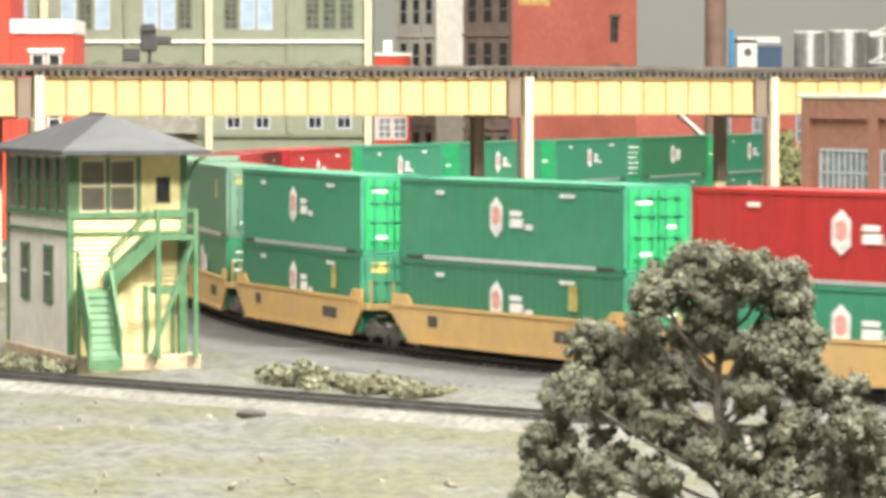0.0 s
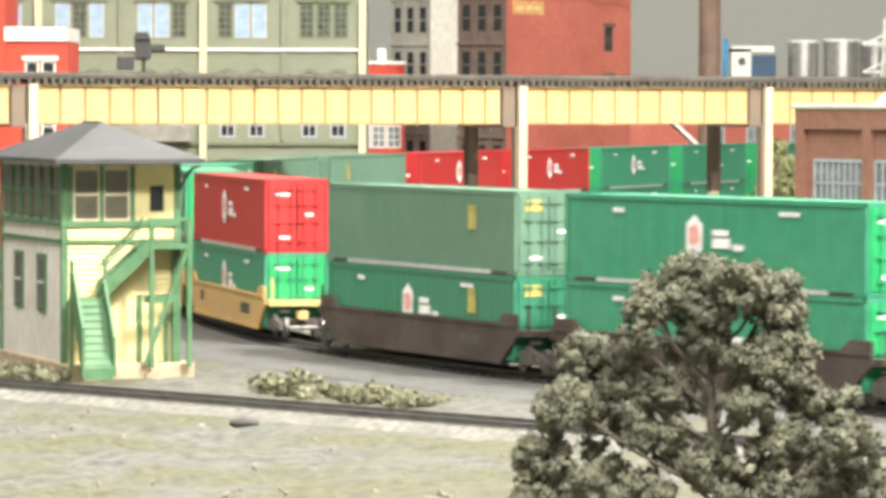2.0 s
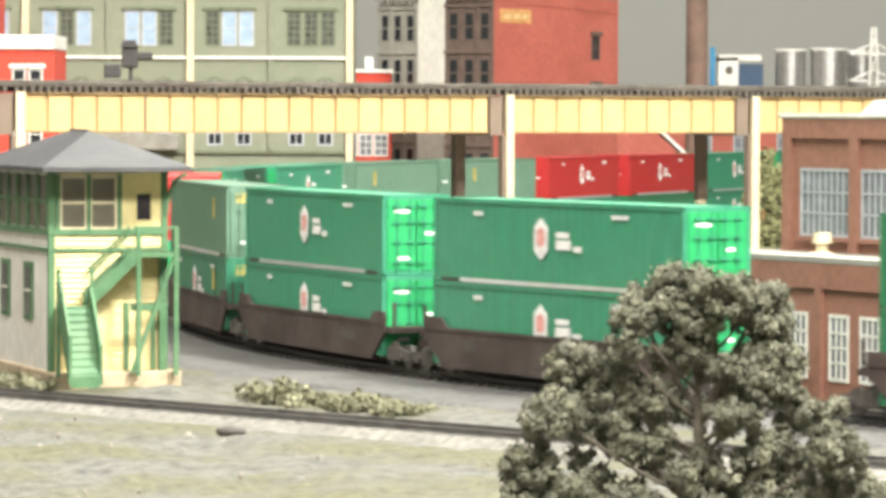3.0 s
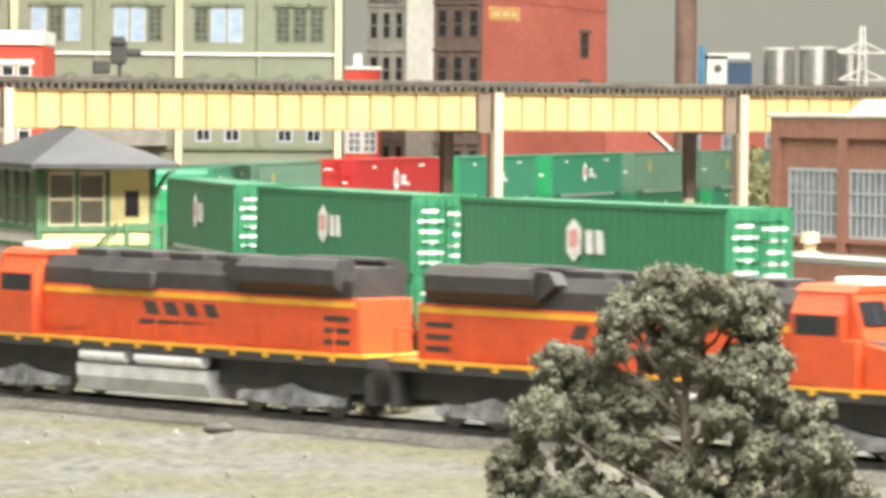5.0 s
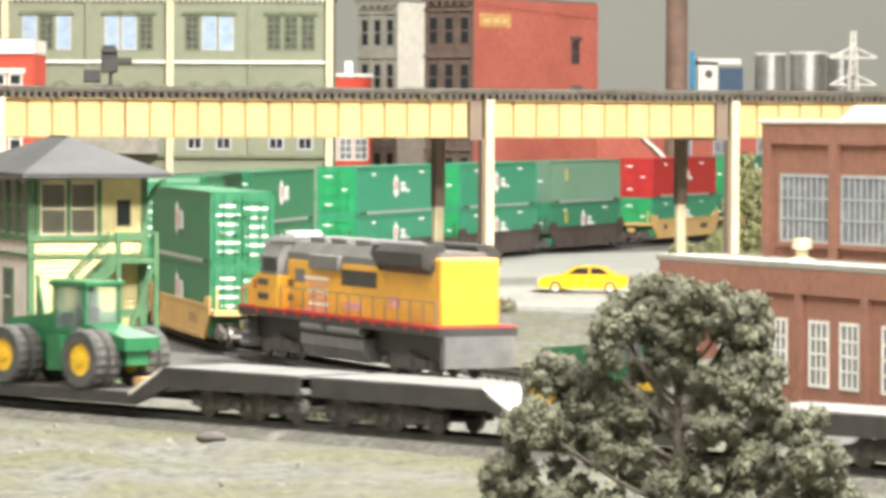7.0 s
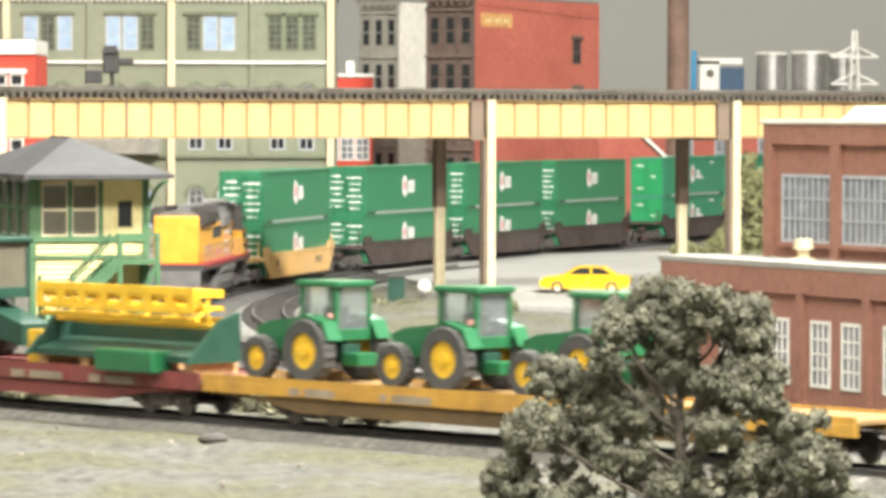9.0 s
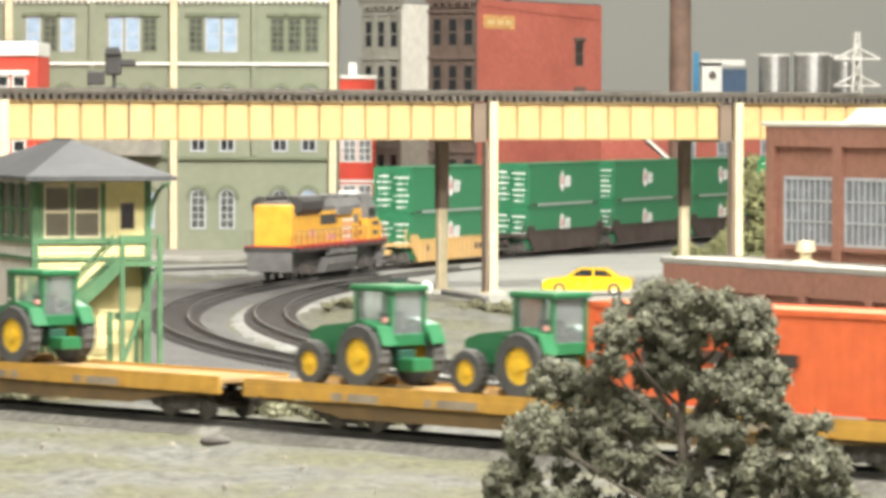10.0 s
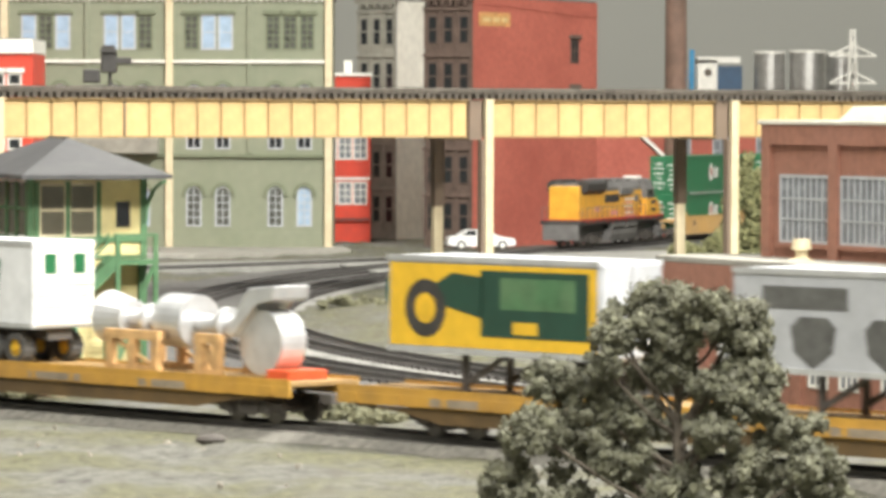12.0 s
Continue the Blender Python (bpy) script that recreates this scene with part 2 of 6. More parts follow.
def ground_mat():
    m = bpy.data.materials.new("ground_turf")
    m.use_nodes = True
    N, L = m.node_tree.nodes, m.node_tree.links
    tc = N.new("ShaderNodeTexCoord")

    def nz(scale, detail=6, rough=0.6):
        n = N.new("ShaderNodeTexNoise")
        n.inputs["Scale"].default_value, n.inputs["Detail"].default_value, n.inputs["Roughness"].default_value = 1 / (scale * S), detail, rough
        L.new(tc.outputs["Object"], n.inputs["Vector"])
        return n.outputs["Fac"]

    def ramp(src, lo, hi, c0, c1):
        r = N.new("ShaderNodeValToRGB")
        r.color_ramp.elements[0].position, r.color_ramp.elements[1].position = lo, hi
        r.color_ramp.elements[0].color, r.color_ramp.elements[1].color = c0, c1
        L.new(src, r.inputs["Fac"])
        return r.outputs["Color"]

    base = ramp(nz(0.55, 8, 0.78), 0.37, 0.62, (0.062, 0.061, 0.052, 1), (0.18, 0.176, 0.155, 1))
    turf = ramp(nz(0.4, 8, 0.78), 0.37, 0.62, (0.055, 0.055, 0.032, 1), (0.16, 0.154, 0.09, 1))
    where = ramp(nz(5.0, 6), 0.42, 0.58, (0, 0, 0, 1), (1, 1, 1, 1))
    mix = N.new("ShaderNodeMix")
    mix.data_type = "RGBA"
    L.new(where, mix.inputs["Factor"]), L.new(base, mix.inputs["A"]), L.new(turf, mix.inputs["B"])
    mix2 = N.new("ShaderNodeMix")
    mix2.data_type = "RGBA"
    L.new(ramp(nz(1.3, 8, 0.7), 0.54, 0.68, (0, 0, 0, 1), (0.7, 0.7, 0.7, 1)), mix2.inputs["Factor"])
    L.new(mix.outputs["Result"], mix2.inputs["A"])
    mix2.inputs["B"].default_value = (0.11, 0.10, 0.08, 1)
    b = N["Principled BSDF"]
    L.new(mix2.outputs["Result"], b.inputs["Base Color"])
    b.inputs["Roughness"].default_value = 0.95
    bp = N.new("ShaderNodeBump")
    bp.inputs["Strength"].default_value, bp.inputs["Distance"].default_value = 0.8, 0.2 * S
    L.new(nz(0.3, 8, 0.7), bp.inputs["Height"])
    L.new(bp.outputs["Normal"], b.inputs["Normal"])
    return m


GROUND = ground_mat()


# ---- mesh helpers, in metres of the prototype ----
def part(name, bm, material, parent=None, label="", smooth=False):
    bmesh.ops.recalc_face_normals(bm, faces=bm.faces)
    for v in bm.verts:
        v.co *= S
    me = bpy.data.meshes.new(name)
    bm.to_mesh(me)
    bm.free()
    me.materials.append(material)
    if smooth:
        me.shade_smooth()
    ob = new(name, me)
    if parent:
        ob.parent = parent
    if label:
        ob["label"] = label
    return ob


def again(name, ob, parent, x=0.0, y=0.0, z=0.0, rz=0.0):
    """Another part on the mesh of ob."""
    o = new(name, ob.data)
    o.parent = parent
    o.matrix_basis = pose(x * S, y * S, z * S, 0, 0, rz)
    return o


def thing(name, label, category, group="", kind="", at=(0, 0, 0), rz=0.0):
    o = new(name)
    o.empty_display_size = 0.01
    o.matrix_basis = pose(at[0] * S, at[1] * S, at[2] * S, 0, 0, rz)
    return tagged(o, label, category, group, kind)


def box(bm, x0, x1, y0, y1, z0, z1, bevel=0.0):
    vs = [bm.verts.new(c) for c in ((x0, y0, z0), (x1, y0, z0), (x1, y1, z0), (x0, y1, z0), (x0, y0, z1), (x1, y0, z1), (x1, y1, z1), (x0, y1, z1))]
    fs = [bm.faces.new([vs[i] for i in f]) for f in ((3, 2, 1, 0), (4, 5, 6, 7), (0, 1, 5, 4), (1, 2, 6, 5), (2, 3, 7, 6), (3, 0, 4, 7))]
    if bevel:
        es = list({e for f in fs for e in f.edges})
        bmesh.ops.bevel(bm, geom=es, offset=bevel, segments=2, affect="EDGES", profile=0.5)
    return bm


def B(*a, **k):
    return box(bmesh.new(), *a, **k)


def prism(bm, pts, y0, y1, axis="y"):
    """A solid with the outline pts (x, z) from y0 to y1; axis x: outline (y, z)."""
    def at(p, d):
        return (p[0], d, p[1]) if axis == "y" else ((d, p[0], p[1]) if axis == "x" else (p[0], p[1], d))
    a = [bm.verts.new(at(p, y0)) for p in pts]
    b = [bm.verts.new(at(p, y1)) for p in pts]
    bm.faces.new(a), bm.faces.new(b[::-1])
    for i in range(len(pts)):
        j = (i + 1) % len(pts)
        bm.faces.new((a[i], b[i], b[j], a[j]))
    return bm


def P(pts, y0, y1, axis="y"):
    return prism(bmesh.new(), pts, y0, y1, axis)


def cyl(bm, p, q, r, r2=None, seg=16):
    """A round bar from p to q."""
    p, q = Vector(p), Vector(q)
    d = q - p
    m = Matrix.Translation((p + q) / 2) @ d.to_track_quat("Z", "Y").to_matrix().to_4x4()
    bmesh.ops.create_cone(bm, cap_ends=True, segments=seg, radius1=r, radius2=r if r2 is None else r2, depth=d.length, matrix=m)
    return bm


def Cy(*a, **k):
    return cyl(bmesh.new(), *a, **k)


def ring(bm, x, y, z, r0, r1, w, seg=24, lugs=0.0):
    """A tyre or rim about the y axis, with rounded shoulders and, if asked, tread lugs."""
    rows = []
    for i in range(seg):
        a = 2 * math.pi * i / seg
        k = 1 + lugs * (i % 2)
        prof = [(r0, -w / 2), (r1 * 0.95, -w / 2), (r1 * k, -w * 0.3), (r1 * k, w * 0.3), (r1 * 0.95, w / 2), (r0, w / 2)]
        rows.append([bm.verts.new((x + r * math.cos(a), y + d, z + r * math.sin(a))) for r, d in prof])
    for i in range(seg):
        j = (i + 1) % seg
        for k in range(6):
            n = (k + 1) % 6
            bm.faces.new((rows[i][k], rows[i][n], rows[j][n], rows[j][k]))
    return bm


def bars(name, rects, y0, y1, material, parent, label=""):
    """Flat plates (x, z, half width, half height) on a side face, each a part."""
    for x, z, hw, hh in rects:
        part(name, B(x - hw, x + hw, min(y0, y1), max(y0, y1), z - hh, z + hh), material, parent, label)


# ---- the lines of the two tracks ----
HEAD = [(-240, -52), (-40, -52.3), (-9, -40), (22, -27.6), (53, -12.6), (83.6, -0.8), (114.5, 9.8), (145.5, 19.2), (176, 19.7), (207, 20.7),
        (238, 21.6), (300, 23.6), (420, 100), (700, 100)]
ARC = np.arange(-240.0, 700.0, 1.0)
_h = np.radians(np.interp(ARC, [a for a, _ in HEAD], [b for _, b in HEAD]))
_x, _y = np.cumsum(np.sin(_h)), np.cumsum(np.cos(_h))
_x += 14.31 - _x[240]
_y += 133.43 - _y[240]


def loop(a):
    """The place on the curved main line, a metres along it."""
    return float(np.interp(a, ARC, _x)), float(np.interp(a, ARC, _y))


def loop_gone(t):
    return 22.74 * t + 1.395 * t * t - 0.0626 * t ** 3


NEAR0, NEARD = (-14.12, 144.0), (0.6873, -0.7264)


def near_at(u):
    return NEAR0[0] + NEARD[0] * u, NEAR0[1] + NEARD[1] * u


def near_gone(t):
    return 24.0 * (t - 5.5) + 0.2 * (t - 5.5) ** 2


def loop_rows(a0, wheelbase=6.0):
    rows = []
    for i in range(49):
        t = i * 0.25
        a = a0 + loop_gone(t)
        p, q = loop(a + wheelbase), loop(a - wheelbase)
        rows.append((t, pose((p[0] + q[0]) / 2 * S, (p[1] + q[1]) / 2 * S, 0, 0, 0, math.degrees(math.atan2(p[1] - q[1], p[0] - q[0])))))
    return rows


NEAR_TURN = math.degrees(math.atan2(0.7264, -0.6873))


def near_rows(u0):
    rows = []
    for i in range(25):
        t = i * 0.5
        x, y = near_at(u0 - near_gone(t))
        rows.append((t, pose(x * S, y * S, 0, 0, 0, NEAR_TURN)))
    return rows


MOVERS = []  # thing, rows


def on_loop(ob, a, wheelbase=6.0):
    MOVERS.append((ob, loop_rows(a, wheelbase)))
    return ob


def on_near(ob, u):
    MOVERS.append((ob, near_rows(u)))
    return ob


# ---- ground, roadbeds, tracks, room ----
def axis_steps(lo, a, b, hi, fine, coarse):
    return np.concatenate([np.arange(lo, a, coarse), np.arange(a, b, fine), np.arange(b, hi + coarse, coarse)])


def roadbed_distance(x, y):
    return float(np.min(np.hypot(_x[200:560] - x, _y[200:560] - y)))


def make_ground():
    xs, ys = axis_steps(-360, -36, 46, 480, 0.7, 18), axis_steps(-170, 92, 330, 525, 1.0, 18)
    verts, faces = [], []
    for y in ys:
        for x in xs:
            z = -0.42
            if -36 <= x <= 46 and 92 <= y <= 330:
                z += 0.28 * (noise.noise((x * 0.35, y * 0.35, 0)) + 0.6 * noise.noise((x * 1.1, y * 1.1, 4)))
                dn = abs((x - NEAR0[0]) * 0.7264 + (y - NEAR0[1]) * 0.6873)
                dl = roadbed_distance(x, y)
                if dn < 3.5 or dl < 6.8:
                    z = min(z, -0.42)
                # the grassy bank inside the curve
                bank = math.exp(-(((x - 0.5) / 4.5) ** 2 + ((y - 203) / 16) ** 2))
                z += 0.9 * bank
            verts.append((x * S, y * S, z * S))
    nx = len(xs)
    for j in range(len(ys) - 1):
        for i in range(nx - 1):
            a = j * nx + i
            faces.append((a, a + 1, a + nx + 1, a + nx))
    me = bpy.data.meshes.new("ground")
    me.from_pydata(verts, [], faces)
    me.materials.append(GROUND)
    me.shade_smooth()
    tagged(new("ground", me), "pale sandy ground with patches of dry turf", "ground", kind="structure")


def ribbon(name, pts, prof, material, label, category, parent=None):
    """A strip with the cross-section prof (side, height) along pts."""
    bm = bmesh.new()
    rows = []
    for i, p in enumerate(pts):
        a, b = pts[max(0, i - 1)], pts[min(len(pts) - 1, i + 1)]
        d = Vector((b[0] - a[0], b[1] - a[1], 0)).normalized()
        n = Vector((-d.y, d.x, 0))
        rows.append([bm.verts.new((p[0] + n.x * o, p[1] + n.y * o, z)) for o, z in prof])
    for r, s in zip(rows, rows[1:]):
        for k in range(len(prof) - 1):
            bm.faces.new((r[k], r[k + 1], s[k + 1], s[k]))
    ob = part(name, bm, material, parent)
    if not parent:
        tagged(ob, label, category, kind="structure")
    return ob


RAILPROF = [(-0.07, -0.17), (-0.03, -0.12), (-0.05, 0.0), (0.05, 0.0), (0.03, -0.12), (0.07, -0.17)]


def make_track(name, pts, label, bed=2.6, wide=0.0, stone=None, tie=None):
    t = ribbon(name, pts, [(-bed, -0.55), (-bed * 0.66, -0.30 if not tie else -0.195), (bed * 0.66, -0.30 if not tie else -0.195), (bed + wide, -0.33 if wide else -0.55), (bed + wide + 0.7, -0.6)], stone or BALLAST, label, "railway track")
    for side in (-0.72, 0.72):
        ribbon("rail", pts, [(o + side, z) for o, z in RAILPROF], RAIL, "", "", t)
    bm = bmesh.new()
    run = 0.0
    for a, b in zip(pts, pts[1:]):
        d = Vector((b[0] - a[0], b[1] - a[1], 0))
        n = max(1, int(d.length / 0.65))
        u = d.normalized()
        s = Vector((-u.y, u.x, 0))
        for i in range(n):
            c = Vector((a[0], a[1], 0)) + d * (i + 0.5) / n
            q = [c + s * 1.25 + u * 0.12, c - s * 1.25 + u * 0.12, c - s * 1.25 - u * 0.12, c + s * 1.25 - u * 0.12]
            top = [bm.verts.new((v.x, v.y, -0.18)) for v in q]
            low = [bm.verts.new((v.x, v.y, -0.32)) for v in q]
            bm.faces.new(top)
            for k in range(4):
                bm.faces.new((top[k], low[k], low[(k + 1) % 4], top[(k + 1) % 4]))
    tagged(part("ties", bm, tie or TIE, t, "brown wooden ties"), kind="stuff")
    return t


make_ground()
make_track("railway_main_line", [loop(a) for a in range(-230, 640, 3)], "curved main line on dark grey ballast", 3.0, 2.6)
make_track("railway_front_line", [near_at(u) for u in range(-200, 360, 6)], "straight track on dusty ballast in the sandy ground", 1.9, stone=DUSTY, tie=DUSTY_TIE)
# two sidings inside the curve
inner = []
for a in range(12, 150, 3):
    p, q = loop(a), loop(a + 1)
    d = Vector((q[0] - p[0], q[1] - p[1])).normalized()
    inner.append((p[0] + d.y * 4.6, p[1] - d.x * 4.6))
make_track("railway_siding", inner, "disused siding bent inside the main curve", 2.2, stone=SIDING)
back_line = [(-46 + i * 2.0, 243 + i * 1.0 + 0.035 * i * i) for i in range(26)]
make_track("railway_back_siding", back_line, "dark rails of a siding crossing the pale road", 2.0, stone=SIDING)


def slab(name, pts, z0, z1, material, label, category, kind="structure"):
    return tagged(part(name, P(pts, z0, z1, "z"), material), label, category, kind=kind)


# roads: pale grey streets between the buildings and the curve
slab("road_1", [(-60, 272), (-30, 268), (-6, 285), (10, 300), (60, 335), (60, 318), (24, 290), (34, 262), (4.5, 236), (1.8, 244), (-4, 276), (-22, 258), (-60, 262)], -0.6, -0.16, ASPHALT,
     "pale grey street past the buildings", "road")
slab("pavement", [(-60, 286), (-60, 303), (-4.3, 310), (-3.6, 303), (-14, 292)], -0.6, -0.06, CONCRETE, "pale concrete pavement before the green building", "pavement")
slab("kerb_pad", [(1.0, 230.2), (1.6, 236.5), (12.0, 238.5), (12.5, 236.2), (5.4, 231.5), (5.6, 228.2), (3.8, 228.0)], -0.6, 0.02, CONCRETE, "pale concrete pad under the viaduct posts", "pavement")
slab("lot", [(5.5, 215), (5.5, 236), (22, 242), (26, 215)], -0.6, -0.10, ASPHALT, "grey parking lot beside the viaduct", "pavement")


def make_room():
    x0, x1, y0, y1, z0, z1 = -370, 490, -260, 530, -95, CEILING
    for name, c, label in (("wall_north", (x0, x1, y1, y1 + 6, z0, z1), "plain dark grey backdrop behind the layout"),
                           ("wall_south", (x0, x1, y0 - 6, y0, z0, z1), "plain room wall"),
                           ("wall_west", (x0 - 6, x0, y0, y1, z0, z1), "plain room wall"),
                           ("wall_east", (x1, x1 + 6, y0, y1, z0, z1), "plain room wall"),
                           ("floor", (x0, x1, y0, y1, z0 - 6, z0), "plain room floor"),
                           ("ceiling", (x0, x1, y0, y1, z1, z1 + 6), "plain white ceiling")):
        tagged(part(name, B(*c), BACKDROP if name == "wall_north" else ROOMWALL), label, name.split("_")[0], kind="structure")


make_room()
for lx, ly, watts in LAMPS:
    t = thing("ceiling_light", "long white fluorescent ceiling fitting, unseen, added as fill", "lamp", "ceiling lights", at=(lx, ly, CEILING))
    part("housing", B(-60, 60, -16, 16, -3.5, 0), TRIM_WHITE, t)
t = thing("flood_lamp", "tilted white flood lamp hung from the ceiling", "lamp")
part("housing", B(-16, 16, -10, 10, 2.0, 8.0, 0.5), TRIM_WHITE, t).matrix_basis = FLOOD
part("hanger", Cy((80, 88, 134), (80, 88, CEILING), 0.8, seg=8), TRIM_WHITE, t)


# ---- rolling stock ----
def bogie(parent, x, axles=2, material=GRIME, r=0.42, base=1.75):
    half = base * (axles - 1) / 2
    bm = bmesh.new()
    for s in (-1, 1):
        prism(bm, [(-half - 0.5, 0.35), (-half - 0.5, 0.62), (-half * 0.5, 0.72), (0, 0.95), (half * 0.5, 0.72), (half + 0.5, 0.62), (half + 0.5, 0.35), (half * 0.5, 0.3), (0, 0.22), (-half * 0.5, 0.3)], s * 0.98 - 0.09, s * 0.98 + 0.09)
        for i in range(axles):
            cyl(bm, (-half + i * base, s * 1.0, r), (-half + i * base, s * 1.17, r), 0.15, seg=8)
        for d in (-0.28, 0, 0.28):
            cyl(bm, (d, s * 1.1, 0.3), (d, s * 1.1, 0.75), 0.09, seg=8)
    box(bm, -0.35, 0.35, -1.0, 1.0, 0.4, 0.75)
    b = part("bogie", bm, material, parent)
    b.matrix_basis = pose(x * S, 0, 0)
    for i in range(axles):
        bm = bmesh.new()
        cyl(bm, (0, -0.78, 0), (0, 0.78, 0), 0.08, seg=8)
        for s in (-1, 1):
            cyl(bm, (0, s * 0.66, 0), (0, s * 0.8, 0), r, seg=20)
        w = part("wheelset", bm, STEEL, b)
        w.matrix_basis = pose((-half + i * base) * S, 0, r * S)
    return b


def hexagon(x, z, w, h):
    return [(x - w, z - h * 0.55), (x - w, z + h * 0.55), (x, z + h), (x + w, z + h * 0.55), (x + w, z - h * 0.55), (x, z - h)]


def container(material, label, length=16.15, ribbed=False, yellow_tag=False, doors=True, logo=True, height=2.9, busy_doors=False):
    """A domestic container on its own floor; its doors are at the -x end."""
    c = thing("container", label, "container", "containers on the train")
    h, w, l = height, 1.295, length / 2
    n = 54 if ribbed else 30
    d = 0.055 if ribbed else 0.012
    step = (2 * l - 0.3) / n
    near_side = []
    for i in range(n):
        x = -l + 0.15 + i * step
        near_side += [(x, -w + 0.06), (x + step * 0.3, -w + 0.06), (x + step * 0.42, -w + 0.06 - d), (x + step * 0.88, -w + 0.06 - d)]
    outline = near_side + [(x, -y) for x, y in reversed(near_side)]
    bm = P(outline, 0.02, h - 0.03, "z")
    part("body", bm, material, c)
    bm = bmesh.new()
    for x in (-l + 0.08, l - 0.08):
        for s in (-1, 1):
            box(bm, x - 0.08, x + 0.08, s * (w - 0.07) - 0.07, s * (w - 0.07) + 0.07, 0, h, 0.015)
    for s in (-1, 1):
        box(bm, -l, l, s * (w - 0.05) - 0.05, s * (w - 0.05) + 0.05, h - 0.16, h)
        box(bm, -l, l, s * (w - 0.05) - 0.05, s * (w - 0.05) + 0.05, 0, 0.16)
    for x in (-l + 0.05, l - 0.05):
        box(bm, x - 0.05, x + 0.05, -w, w, h - 0.16, h)
        box(bm, x - 0.05, x + 0.05, -w, w, 0, 0.16)
    part("frame", bm, material, c)
    for s in (-1, 1):
        part("bottom_rail", B(-l + 1.9, l - 1.9, min(s * w, s * (w + 0.02)), max(s * w, s * (w + 0.02)), 0.0, 0.15), ALU, c, "pale bare-metal bottom rail")
        for x in (-l + 1.2, l - 1.2):
            part("fork_pocket", B(x - 0.6, x + 0.6, min(s * w, s * (w + 0.012)), max(s * w, s * (w + 0.012)), 0.0, 0.13), BLACK, c)
    if doors:
        for s in (-1, 1):
            bm = bmesh.new()
            box(bm, -l - 0.02, -l + 0.04, min(s * 0.03, s * 1.12), max(s * 0.03, s * 1.12), 0.17, h - 0.17, 0.01)
            # doors of the sea-green boxes take a brighter green than their sides
            d = part("door", bm, DOORGREEN if material is GREEN else material, c)
            for k in (0.25, 0.75):
                bm = Cy((-l - 0.06, s * k, 0.1), (-l - 0.06, s * k, h - 0.1), 0.026, seg=6)
                for z in (0.45, 1.2, 1.9, 2.5):
                    box(bm, -l - 0.1, -l - 0.03, s * k - 0.16, s * k + 0.16, z - 0.03, z + 0.03)
                part("locking_bar", bm, material, d)
        marks = ((2.3, 0.55, 0.3), (1.5, -0.5, 0.16), (0.6, 0.5, 0.24))
        if busy_doors:
            marks = [(0.42 + 0.37 * i + 0.05 * j, 0.57 * j, 0.48 - 0.08 * ((i * 2 + j) % 3)) for i in range(6) for j in (-1, 1)]
        for z, y, hw in marks:
            part("door_lettering", B(-l - 0.035, -l - 0.02, y - hw, y + hw, z - 0.055, z + 0.055), LOGO_WHITE, c, "white illegible lettering bar")
    if logo:
        for s in (-1, 1):
            y0, y1 = s * (w + 0.002), s * (w + 0.016)
            ex = 0.75 * s
            part("emblem", P(hexagon(ex, 1.62, 0.44, 0.72), min(y0, y1), max(y0, y1)), LOGO_WHITE, c, "white six-sided emblem")
            y2, y3 = s * (w + 0.018), s * (w + 0.024)
            part("emblem_centre", P(hexagon(ex, 1.68, 0.26, 0.36), min(y2, y3), max(y2, y3)), LOGO_RED, c, "faded red emblem centre")
            if busy_doors:
                for k in (0, 1):
                    lx = ex - s * (0.95 + 0.62 * k)
                    part("letter", P([(lx - 0.27, 1.2), (lx + 0.17, 1.2), (lx + 0.27, 1.98), (lx - 0.17, 1.98)], min(y0, y1), max(y0, y1)), LOGO_WHITE, c, "white slanted block letter")
            else:
                bars("lettering", [(ex - s * 1.4, 1.78, 0.42, 0.1), (ex - s * 1.45, 1.45, 0.48, 0.16), (ex - s * 2.35, 1.33, 0.26, 0.1), (ex - s * 5.0, 2.45, 0.5, 0.07), (ex + s * 4.2, 2.4, 0.3, 0.08)], y0, y1, LOGO_WHITE, c, "white illegible lettering bar")
    if yellow_tag:
        for s in (-1, 1):
            part("warning_label", B(-l + 3.1, -l + 3.7, s * (w + 0.01) - 0.01, s * (w + 0.01) + 0.01, 1.5, 2.35), FADEDTAG, c, "faded yellow warning panel")
        part("warning_label", B(-l - 0.045, -l - 0.02, 0.2, 0.9, 2.2, 2.6), FADEDTAG, c, "faded yellow warning panel")
    return c


